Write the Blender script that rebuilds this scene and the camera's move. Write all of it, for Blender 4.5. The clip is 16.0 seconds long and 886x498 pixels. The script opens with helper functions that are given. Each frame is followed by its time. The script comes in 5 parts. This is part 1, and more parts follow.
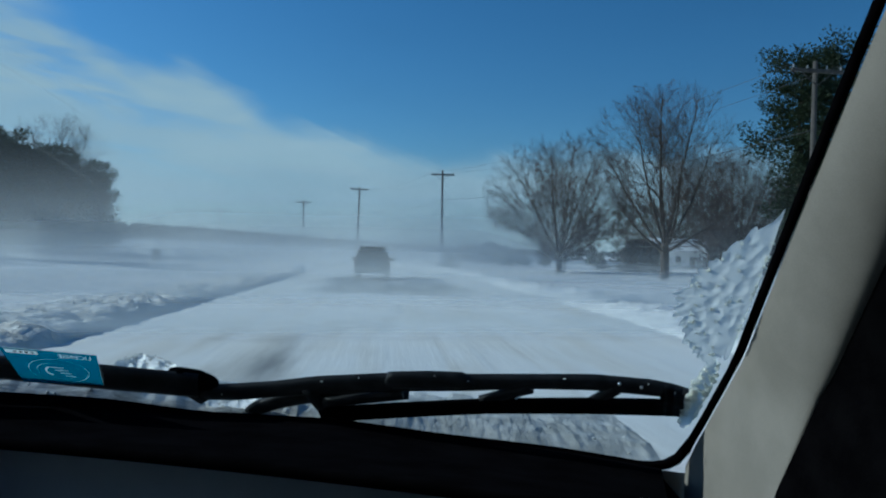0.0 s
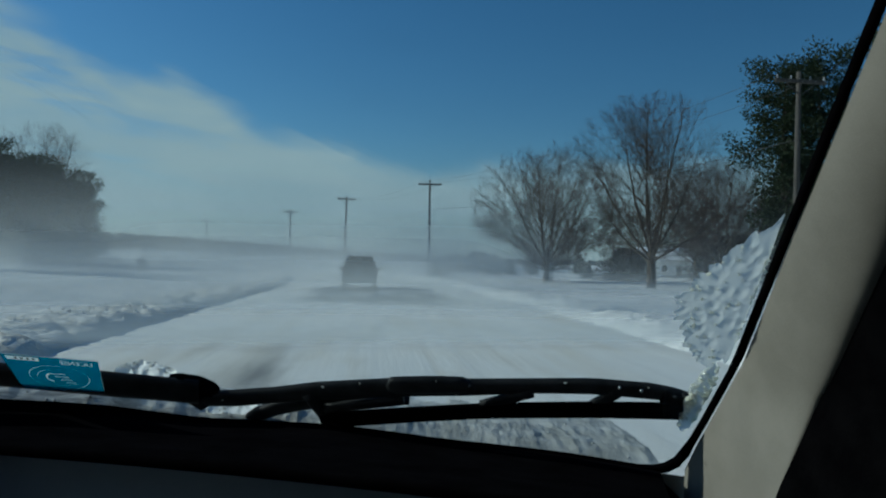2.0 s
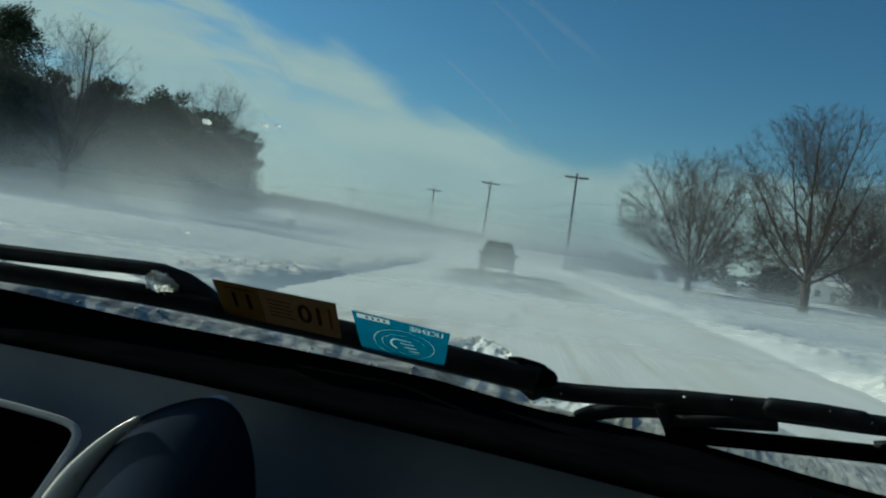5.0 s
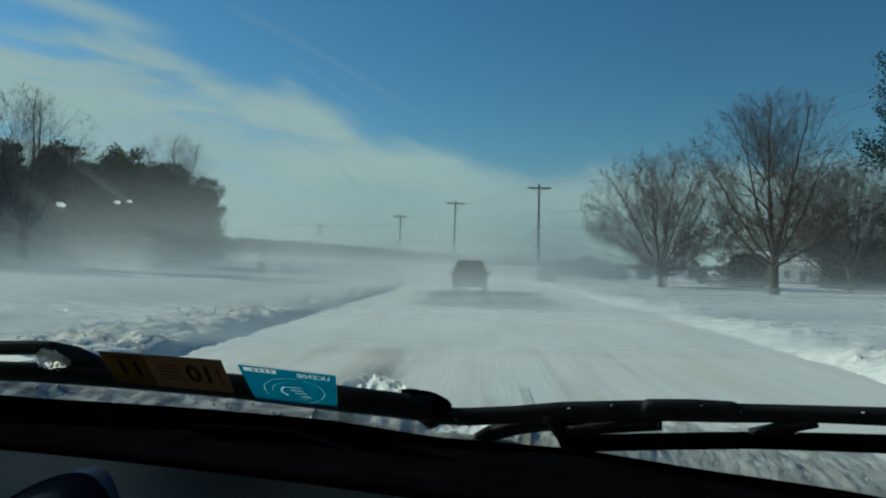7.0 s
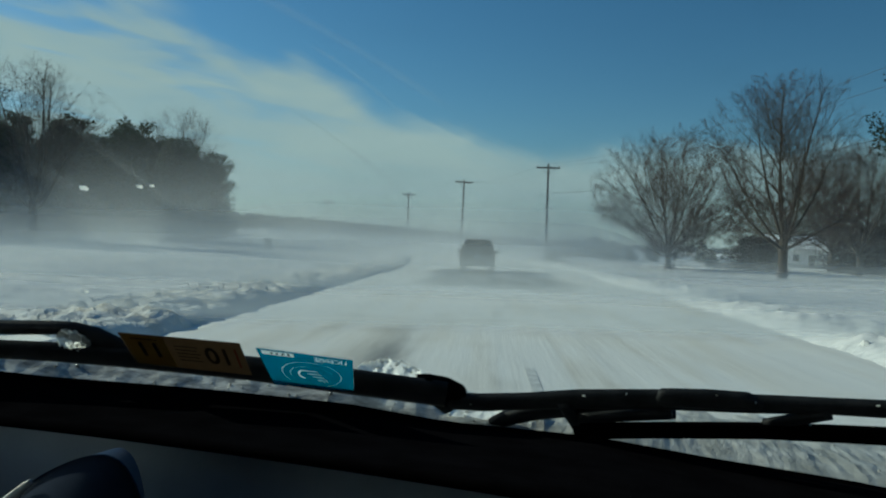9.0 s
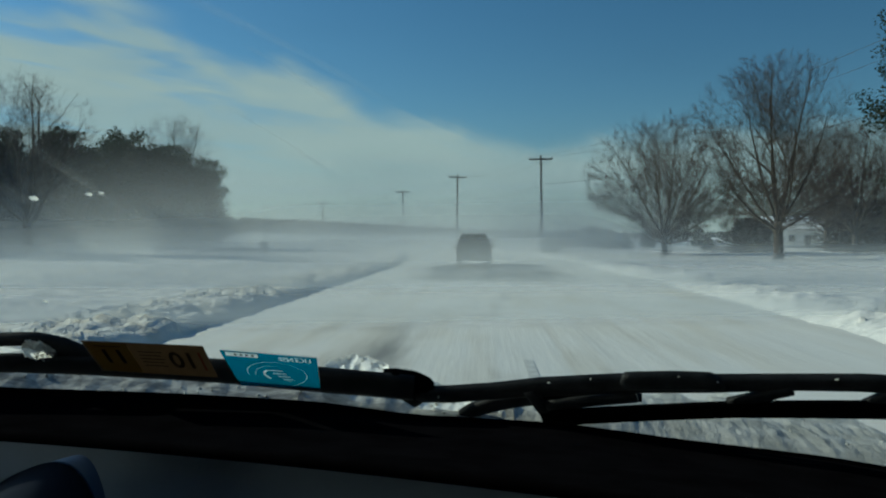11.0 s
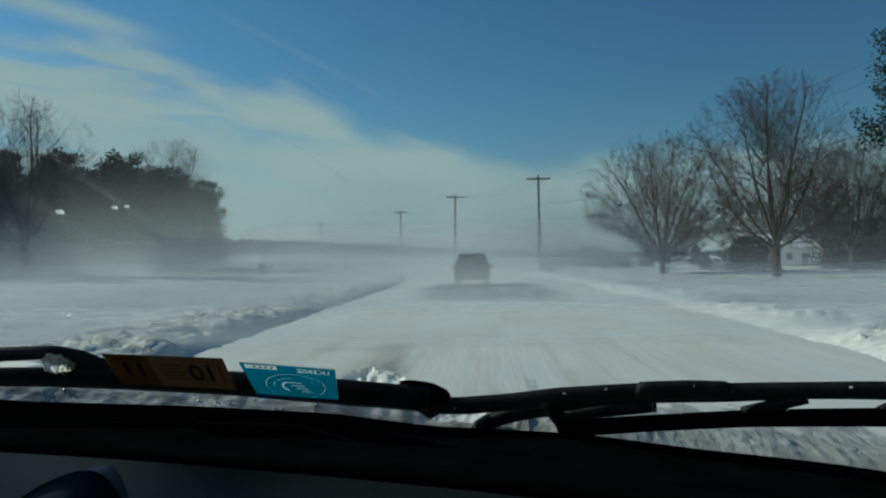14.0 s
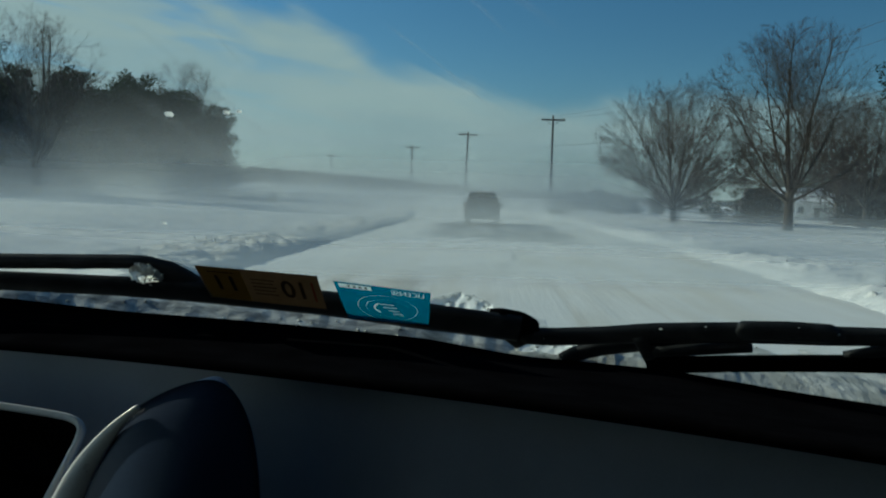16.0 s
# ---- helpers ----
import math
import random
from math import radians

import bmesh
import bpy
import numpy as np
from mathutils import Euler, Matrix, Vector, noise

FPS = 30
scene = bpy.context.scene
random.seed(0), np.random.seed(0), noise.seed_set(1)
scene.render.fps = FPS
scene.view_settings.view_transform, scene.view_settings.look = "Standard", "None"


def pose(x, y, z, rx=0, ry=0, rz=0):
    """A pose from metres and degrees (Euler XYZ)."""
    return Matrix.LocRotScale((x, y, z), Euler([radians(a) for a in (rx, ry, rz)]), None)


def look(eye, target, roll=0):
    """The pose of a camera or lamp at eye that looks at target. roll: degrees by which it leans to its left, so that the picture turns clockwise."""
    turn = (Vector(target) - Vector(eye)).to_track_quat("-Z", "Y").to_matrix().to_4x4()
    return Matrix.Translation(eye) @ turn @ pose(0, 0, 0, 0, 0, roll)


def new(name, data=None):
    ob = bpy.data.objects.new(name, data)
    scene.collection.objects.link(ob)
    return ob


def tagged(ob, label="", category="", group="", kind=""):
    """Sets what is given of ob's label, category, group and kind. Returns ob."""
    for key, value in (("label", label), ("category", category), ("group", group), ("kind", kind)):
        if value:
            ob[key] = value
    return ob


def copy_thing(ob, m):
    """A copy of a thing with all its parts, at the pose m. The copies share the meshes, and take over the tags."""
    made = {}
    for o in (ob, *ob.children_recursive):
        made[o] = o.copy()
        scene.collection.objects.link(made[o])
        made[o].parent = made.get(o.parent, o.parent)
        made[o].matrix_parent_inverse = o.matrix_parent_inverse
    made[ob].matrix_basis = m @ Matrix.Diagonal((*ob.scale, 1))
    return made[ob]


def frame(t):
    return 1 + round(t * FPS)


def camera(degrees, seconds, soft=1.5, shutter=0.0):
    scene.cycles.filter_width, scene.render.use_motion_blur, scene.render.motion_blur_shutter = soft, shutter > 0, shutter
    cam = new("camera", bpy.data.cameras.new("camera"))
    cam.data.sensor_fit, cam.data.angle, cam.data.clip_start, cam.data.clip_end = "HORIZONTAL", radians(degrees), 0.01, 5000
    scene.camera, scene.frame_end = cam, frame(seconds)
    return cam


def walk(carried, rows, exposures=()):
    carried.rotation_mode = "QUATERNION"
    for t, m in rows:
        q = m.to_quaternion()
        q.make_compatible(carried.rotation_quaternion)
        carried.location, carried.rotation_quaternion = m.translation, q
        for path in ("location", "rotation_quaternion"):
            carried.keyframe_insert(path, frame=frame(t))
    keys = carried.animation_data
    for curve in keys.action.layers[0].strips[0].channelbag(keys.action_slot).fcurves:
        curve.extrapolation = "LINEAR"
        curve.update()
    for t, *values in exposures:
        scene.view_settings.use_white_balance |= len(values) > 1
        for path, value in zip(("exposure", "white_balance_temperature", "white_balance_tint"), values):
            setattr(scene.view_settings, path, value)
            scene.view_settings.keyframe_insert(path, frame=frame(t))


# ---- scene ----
cam = camera(58.5, 16.0, soft=2.1)
walk(cam, [
    (0.0, pose(0.144, -0.066, 1.509, 90.27, -1.16, -4.30)),
    (0.5, pose(0.144, -0.074, 1.519, 91.23, -1.34, -5.30)),
    (1.0, pose(0.122, -0.078, 1.519, 92.13, -1.82, -1.06)),
    (1.5, pose(0.129, -0.068, 1.509, 90.05, -0.67, -2.87)),
    (2.0, pose(0.128, -0.071, 1.504, 90.98, -1.02, -5.22)),
    (2.5, pose(0.112, -0.059, 1.495, 89.37, -1.12, -4.70)),
    (3.0, pose(0.051, -0.040, 1.473, 89.90, -3.62, -3.16)),
    (3.5, pose(-0.074, 0.078, 1.479, 85.55, -7.39, 3.51)),
    (4.0, pose(-0.094, 0.058, 1.485, 88.08, -8.05, 4.80)),
    (4.5, pose(-0.123, 0.048, 1.489, 89.71, -7.97, 5.38)),
    (5.0, pose(-0.125, 0.049, 1.480, 89.29, -7.97, 4.54)),
    (5.2, pose(-0.125, 0.049, 1.480, 91.72, -7.97, 4.65)),
    (7.3, pose(-0.018, 0.020, 1.506, 90.62, -0.92, 2.36)),
    (7.5, pose(-0.020, 0.020, 1.501, 90.02, -0.99, 2.30)),
    (8.0, pose(-0.015, 0.020, 1.511, 90.63, -0.81, 2.32)),
    (8.5, pose(-0.035, 0.019, 1.513, 90.97, -1.72, 2.63)),
    (8.7, pose(-0.037, 0.019, 1.513, 90.07, -2.20, 3.00)),
    (10.8, pose(0.005, 0.017, 1.511, 88.75, 0.35, 3.60)),
    (11.0, pose(0.005, 0.017, 1.511, 89.26, 0.44, 2.83)),
    (11.5, pose(0.002, 0.016, 1.509, 89.03, 0.04, 2.82)),
    (12.0, pose(0.001, 0.019, 1.498, 88.76, -0.03, 1.49)),
    (12.5, pose(0.001, 0.017, 1.502, 88.86, 0.32, 2.02)),
    (13.0, pose(-0.019, 0.008, 1.508, 90.67, -0.50, 3.10)),
    (13.5, pose(-0.029, 0.007, 1.501, 90.32, -0.21, 3.03)),
    (14.0, pose(-0.014, 0.005, 1.503, 90.71, 0.77, 2.68)),
    (14.5, pose(-0.026, 0.008, 1.502, 90.60, -0.23, 2.79)),
    (15.0, pose(-0.069, 0.018, 1.499, 89.28, -1.94, 3.49)),
    (15.5, pose(-0.085, 0.023, 1.493, 87.19, -1.73, 3.74)),
    (16.0, pose(-0.111, 0.027, 1.488, 86.17, -1.96, 3.33)),
], exposures=[(0.0, -0.22, 5250, -4), (0.6, -0.15, 5500, -4), (1.5, -0.32, 5700, -6), (2.5, -0.70, 5750, -9), (3.0, -0.90, 5650, -9), (3.5, -0.52, 6200, -12), (5.0, -0.15, 6400, -14), (8.0, -0.23, 6350, -13), (11.0, -0.25, 6500, -11), (14.0, -0.32, 6450, -11), (15.0, -0.36, 6350, -12), (16.0, -0.38, 6300, -12)])

# ---- daylight: clear winter sky with a bank of thin cloud, low sun on the left ----
SUN_AZ, SUN_EL = radians(-74), radians(28)  # from straight ahead, to the left
world = bpy.data.worlds.new("world")
scene.world = world
world.use_nodes = True


def chain(tree):
    """Short forms for node building: add(type, **settings), math nodes and links."""
    def add(kind, **kw):
        n = tree.nodes.new(kind)
        for k, v in kw.items():
            if k == "op":
                n.operation = v
            elif k == "noise_dimensions":
                n.noise_dimensions = v
            elif k == "data_type":
                n.data_type = v
            elif k == "clamp":
                n.use_clamp = v
            elif k == "interpolation":
                n.interpolation_type = v
        return n

    def put(sock, value):
        if isinstance(value, bpy.types.NodeSocket):
            tree.links.new(value, sock)
        else:
            sock.default_value = value

    def m(op, a, b=0.0, c=0.0, clamp=False):
        n = add("ShaderNodeMath", op=op, clamp=clamp)
        put(n.inputs[0], a), put(n.inputs[1], b), put(n.inputs[2], c)
        return n.outputs[0]

    def step(value, lo, hi):
        n = add("ShaderNodeMapRange", interpolation="SMOOTHSTEP")
        put(n.inputs["Value"], value), put(n.inputs["From Min"], lo), put(n.inputs["From Max"], hi)
        return n.outputs["Result"]

    def noisy(vector, scale, detail=4.0, rough=0.55, distort=0.0):
        n = add("ShaderNodeTexNoise")
        put(n.inputs["Vector"], vector)
        n.inputs["Scale"].default_value, n.inputs["Detail"].default_value = scale, detail
        n.inputs["Roughness"].default_value, n.inputs["Distortion"].default_value = rough, distort
        return n.outputs["Fac"]

    def mixc(fac, a, b):
        n = add("ShaderNodeMix", data_type="RGBA")
        put(n.inputs["Factor"], fac), put(n.inputs[6], a), put(n.inputs[7], b)
        return n.outputs[2]

    def combine(x, y, z):
        n = add("ShaderNodeCombineXYZ")
        put(n.inputs[0], x), put(n.inputs[1], y), put(n.inputs[2], z)
        return n.outputs[0]
    return add, put, m, step, noisy, mixc, combine


def build_sky():
    t = world.node_tree
    t.nodes.clear()
    add, put, m, step, noisy, mixc, combine = chain(t)
    sky = add("ShaderNodeTexSky")
    sky.sky_type, sky.sun_disc = "NISHITA", False
    sky.sun_elevation, sky.sun_rotation = SUN_EL, SUN_AZ
    sky.air_density, sky.dust_density, sky.ozone_density = 1.0, 0.3, 5.0
    co = add("ShaderNodeTexCoord").outputs["Generated"]
    sep = add("ShaderNodeSeparateXYZ")
    put(sep.inputs[0], co)
    x, y, z = sep.outputs
    az = m("ARCTAN2", x, y)
    v = m("DIVIDE", z, m("MAXIMUM", m("SQRT", m("ADD", m("MULTIPLY", x, x), m("MULTIPLY", y, y))), 0.02))
    # streaky cloud, its upper edge falling from the left to the right
    p = combine(m("MULTIPLY", m("ADD", az, m("MULTIPLY", v, 1.2)), 2.2), m("MULTIPLY", m("SUBTRACT", v, m("MULTIPLY", az, -0.42)), 9.0), 3.7)
    n1 = noisy(p, 1.5, 7.0, 0.58, 0.9)
    n2 = noisy(combine(m("MULTIPLY", az, 5.0), m("MULTIPLY", v, 16.0), 1.0), 0.9, 5.0, 0.6, 0.8)
    # the bank's upper edge: level on the right, a prow left of the middle, then higher
    edge = m("ADD", 0.122, m("MULTIPLY", m("SUBTRACT", 1.0, step(az, -0.12, 0.08)), 0.026))
    edge = m("ADD", edge, m("MULTIPLY", m("SUBTRACT", 1.0, step(az, -0.25, -0.13)), 0.062))
    edge = m("ADD", edge, m("MULTIPLY", m("SUBTRACT", 1.0, step(az, -0.46, -0.24)), 0.052))
    billow = noisy(combine(m("MULTIPLY", az, 7.0), m("MULTIPLY", v, 11.0), 8.3), 1.0, 6.0, 0.55, 0.3)
    edge = m("ADD", edge, m("MULTIPLY", m("SUBTRACT", billow, 0.5), 0.07))
    d = m("ADD", m("SUBTRACT", edge, v), m("MULTIPLY", m("SUBTRACT", n1, 0.5), 0.07))
    mask = step(d, -0.016, 0.026)
    # thin places: long blue rifts inside the bank, most of them on the left
    rift = noisy(combine(m("MULTIPLY", az, 4.2), m("MULTIPLY", m("ADD", v, m("MULTIPLY", az, 0.16)), 30.0), 5.1), 1.0, 4.0, 0.5, 0.5)
    rift = m("MULTIPLY", step(rift, 0.50, 0.68), m("ADD", 0.25, m("MULTIPLY", m("SUBTRACT", 1.0, step(az, -0.45, -0.10)), 0.45)))
    rift = m("MULTIPLY", rift, step(v, 0.05, 0.13))
    mask = m("MULTIPLY", mask, m("SUBTRACT", m("ADD", 0.62, m("MULTIPLY", n2, 0.62)), rift), clamp=True)
    # pale haze low over the whole horizon
    mask = m("MAXIMUM", mask, m("MULTIPLY", m("SUBTRACT", 1.0, step(m("ADD", v, m("MULTIPLY", m("SUBTRACT", n1, 0.5), 0.04)), 0.045, 0.125)), 0.74))
    # a small lens of cloud above the bank
    off = m("ABSOLUTE", m("SUBTRACT", v, m("SUBTRACT", 0.262, m("MULTIPLY", m("ADD", az, 0.37), 0.22))))
    lens = m("MULTIPLY", m("SUBTRACT", 1.0, step(m("ADD", off, m("MULTIPLY", m("SUBTRACT", n1, 0.5), 0.02)), 0.002, 0.024)), m("SUBTRACT", 1.0, step(az, -0.46, -0.355)))
    mask = m("MAXIMUM", mask, m("MULTIPLY", lens, 0.72))
    mask = m("MULTIPLY", mask, m("SUBTRACT", 1.0, m("MULTIPLY", step(az, 0.15, 0.60), 0.35)))
    mask = m("MULTIPLY", mask, m("ADD", 0.78, m("MULTIPLY", step(v, 0.01, 0.10), 0.22)))
    blue, white, out, mix = add("ShaderNodeBackground"), add("ShaderNodeBackground"), add("ShaderNodeOutputWorld"), add("ShaderNodeMixShader")
    deep = add("ShaderNodeHueSaturation")
    deep.inputs["Saturation"].default_value = 1.14
    put(deep.inputs["Color"], sky.outputs[0]), put(blue.inputs[0], deep.outputs[0])
    # the clear sky deepens away from the sun
    put(blue.inputs[1], m("MULTIPLY", 0.098, m("ADD", 0.88, m("MULTIPLY", m("COSINE", m("SUBTRACT", az, SUN_AZ)), 0.26))))
    put(white.inputs[0], mixc(n2, (0.36, 0.455, 0.52, 1), (0.46, 0.55, 0.605, 1)))
    white.inputs[1].default_value = 1.0
    put(mix.inputs[0], mask), put(mix.inputs[1], blue.outputs[0]), put(mix.inputs[2], white.outputs[0])
    put(out.inputs[0], mix.outputs[0])


build_sky()
sun = new("sun", bpy.data.lights.new("sun", "SUN"))
sun.data.energy, sun.data.angle, sun.data.color = 3.5, radians(0.6), (1.0, 0.93, 0.83)
sun.matrix_world = look(Vector((math.sin(SUN_AZ) * math.cos(SUN_EL), math.cos(SUN_AZ) * math.cos(SUN_EL), math.sin(SUN_EL))) * 60, (0, 0, 0))

# ---- materials ----


def matter(name, c1, c2, rough=0.6, scale=8.0, fine=80.0, bump=0.2, metal=0.0, spec=0.5, coat=0.0, trans=0.0, island=False, stretch=(1, 1, 1), dist=0.02):
    """A surface with variation at two scales, from c1 to c2, and a fine relief."""
    mat = bpy.data.materials.new(name)
    mat.use_nodes = True
    t = mat.node_tree
    add, put, m, step, noisy, mixc, combine = chain(t)
    b = t.nodes["Principled BSDF"]
    mp = add("ShaderNodeMapping")
    mp.inputs["Scale"].default_value = stretch
    put(mp.inputs[0], add("ShaderNodeTexCoord").outputs["Object"])
    n1, n2 = noisy(mp.outputs[0], scale, 5.0), noisy(mp.outputs[0], fine, 3.0)
    f = step(m("ADD", m("MULTIPLY", n1, 0.7), m("MULTIPLY", n2, 0.3)), 0.33, 0.67)
    if island:
        f = m("ADD", m("MULTIPLY", f, 0.5), m("MULTIPLY", add("ShaderNodeNewGeometry").outputs["Random Per Island"], 0.5))
    put(b.inputs["Base Color"], mixc(f, (*c1, 1), (*c2, 1)))
    put(b.inputs["Roughness"], m("ADD", rough - 0.08, m("MULTIPLY", n1, 0.16), clamp=True))
    b.inputs["Metallic"].default_value, b.inputs["Specular IOR Level"].default_value = metal, spec
    b.inputs["Coat Weight"].default_value = coat
    if bump:
        bp = add("ShaderNodeBump")
        bp.inputs["Strength"].default_value, bp.inputs["Distance"].default_value = bump, dist
        put(bp.inputs["Height"], n2), put(b.inputs["Normal"], bp.outputs[0])
    if trans:
        tr, mx = add("ShaderNodeBsdfTranslucent"), add("ShaderNodeMixShader")
        tr.inputs[0].default_value = (*c2, 1)
        mx.inputs[0].default_value = trans
        put(mx.inputs[1], b.outputs[0]), put(mx.inputs[2], tr.outputs[0])
        put(t.nodes["Material Output"].inputs[0], mx.outputs[0])
    return mat


M = dict(
    pad=matter("dashboard vinyl", (0.0025, 0.0025, 0.003), (0.005, 0.005, 0.006), 0.8, 20, 900, 0.25, dist=0.001, spec=0.0),
    face=matter("grey soft plastic", (0.29, 0.315, 0.355), (0.34, 0.365, 0.41), 0.55, 14, 700, 0.2, dist=0.001, spec=0.35),
    navy=matter("smooth dark plastic", (0.012, 0.030, 0.075), (0.018, 0.040, 0.095), 0.40, 10, 300, 0.05, dist=0.001, spec=0.35),
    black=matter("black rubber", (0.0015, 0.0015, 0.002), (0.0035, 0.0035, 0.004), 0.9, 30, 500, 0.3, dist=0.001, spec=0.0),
    wiper=matter("weathered black steel", (0.006, 0.007, 0.008), (0.022, 0.023, 0.025), 0.55, 40, 420, 0.4, dist=0.001, spec=0.13),
    beige=matter("beige pillar trim", (0.20, 0.19, 0.165), (0.26, 0.247, 0.218), 0.75, 12, 900, 0.25, dist=0.0008, spec=0.25),
    lining=matter("grey headlining", (0.24, 0.235, 0.22), (0.30, 0.29, 0.27), 0.9, 10, 600, 0.3, dist=0.001, spec=0.1),
    chrome=matter("satin silver trim", (0.55, 0.56, 0.56), (0.64, 0.64, 0.64), 0.34, 30, 300, 0.0, metal=1.0),
    silver=matter("silver painted plastic", (0.62, 0.63, 0.63), (0.72, 0.72, 0.72), 0.30, 30, 300, 0.0, metal=0.1, spec=0.8),
    stitch=matter("grey thread", (0.16, 0.16, 0.16), (0.25, 0.25, 0.25), 0.8, 50, 600, 0.1),
    paintcar=matter("dark car paint", (0.010, 0.010, 0.012), (0.022, 0.021, 0.022), 0.35, 3, 60, 0.0, coat=0.5),
    yellow=matter("faded amber sticker", (0.34, 0.235, 0.06), (0.46, 0.32, 0.09), 0.6, 60, 500, 0.0, trans=0.55),
    brownish=matter("brown sticker print", (0.17, 0.13, 0.085), (0.26, 0.20, 0.135), 0.6, 90, 600, 0.0, trans=0.5),
    ink=matter("dark print", (0.012, 0.009, 0.006), (0.03, 0.02, 0.012), 0.7, 60, 500, 0.0),
    redink=matter("faded red print", (0.18, 0.03, 0.015), (0.24, 0.05, 0.03), 0.7, 60, 500, 0.0),
    whiteprint=matter("white print", (0.66, 0.78, 0.78), (0.80, 0.86, 0.85), 0.6, 60, 500, 0.0, trans=0.85),
    ice=matter("crusted ice", (0.94, 0.95, 0.87), (0.99, 0.99, 0.94), 0.08, 60, 260, 0.15, trans=0.72, dist=0.003),
    crust=matter("wet crusted snow", (0.44, 0.44, 0.40), (0.78, 0.78, 0.74), 0.6, 28, 320, 0.5, trans=0.2, dist=0.003),
    lumpsnow=matter("clinging snow", (0.84, 0.84, 0.81), (0.96, 0.96, 0.94), 0.5, 50, 320, 0.4, trans=0.80, dist=0.003),
    slush=matter("half-melted slush", (0.16, 0.155, 0.14), (0.98, 0.96, 0.90), 0.3, 70, 420, 0.5, trans=0.15, stretch=(0.28, 1, 1), dist=0.003),
    clod=matter("dirty snow clods", (0.52, 0.51, 0.48), (0.84, 0.83, 0.81), 0.85, 3, 40, 0.4, island=True, spec=0.2),
    bark=matter("grey bark", (0.055, 0.045, 0.037), (0.13, 0.11, 0.09), 0.9, 6, 50, 0.6, stretch=(1, 1, 0.25)),
    twig=matter("bare twigs", (0.06, 0.045, 0.040), (0.11, 0.085, 0.075), 0.9, 6, 50, 0.2),
    pinebark=matter("pine bark", (0.035, 0.028, 0.024), (0.075, 0.055, 0.042), 0.95, 5, 40, 0.7, stretch=(1, 1, 0.3)),
    needles=matter("pine needles", (0.016, 0.026, 0.014), (0.045, 0.062, 0.030), 0.7, 0.7, 12, 0.0, trans=0.15, island=True, spec=0.2),
    cedar=matter("cedar foliage", (0.022, 0.028, 0.018), (0.055, 0.060, 0.034), 0.75, 0.9, 12, 0.0, trans=0.12, island=True, spec=0.2),
    thicket=matter("bare brown thicket", (0.024, 0.021, 0.019), (0.060, 0.050, 0.042), 0.9, 0.8, 10, 0.0, trans=0.1, island=True, spec=0.1),
    farwood=matter("distant woods", (0.045, 0.052, 0.052), (0.075, 0.083, 0.080), 0.95, 0.05, 0.5, 0.0, island=True, spec=0.0),
    pole=matter("weathered pole timber", (0.045, 0.04, 0.035), (0.10, 0.088, 0.076), 0.9, 5, 60, 0.4, stretch=(1, 1, 0.1)),
    wire=matter("dull wire", (0.04, 0.04, 0.042), (0.08, 0.08, 0.08), 0.6, 5, 60, 0.0),
    porcelain=matter("grey insulator", (0.25, 0.25, 0.25), (0.4, 0.4, 0.4), 0.3, 30, 100, 0.0),
    suv=matter("dusty dark car paint", (0.008, 0.008, 0.009), (0.026, 0.026, 0.028), 0.4, 1.2, 30, 0.0, coat=0.3),
    suvglass=matter("dark rear glass", (0.006, 0.007, 0.008), (0.014, 0.015, 0.016), 0.15, 1, 10, 0.0),
    redlens=matter("red tail lens", (0.16, 0.01, 0.008), (0.24, 0.02, 0.012), 0.25, 10, 60, 0.0),
    tyre=matter("snowy tyre rubber", (0.015, 0.015, 0.016), (0.10, 0.10, 0.10), 0.9, 6, 40, 0.3),
    siding=matter("white painted siding", (0.66, 0.67, 0.66), (0.78, 0.78, 0.76), 0.6, 1.0, 20, 0.1),
    roofsnow=matter("roof snow", (0.74, 0.76, 0.78), (0.84, 0.85, 0.85), 0.8, 0.8, 12, 0.4),
    glassdark=matter("dark window glass", (0.02, 0.025, 0.03), (0.04, 0.045, 0.05), 0.12, 2, 20, 0.0),
    linepaint=matter("worn white road paint", (0.45, 0.45, 0.43), (0.74, 0.74, 0.71), 0.7, 6, 60, 0.2),
    binplastic=matter("dark green bin plastic", (0.012, 0.016, 0.014), (0.03, 0.035, 0.03), 0.5, 4, 60, 0.1),
    mailmetal=matter("dark enamelled metal", (0.015, 0.015, 0.017), (0.04, 0.04, 0.045), 0.45, 8, 60, 0.1),
    signmetal=matter("dull sign metal", (0.30, 0.31, 0.31), (0.42, 0.42, 0.41), 0.5, 6, 60, 0.0, metal=0.6),
)


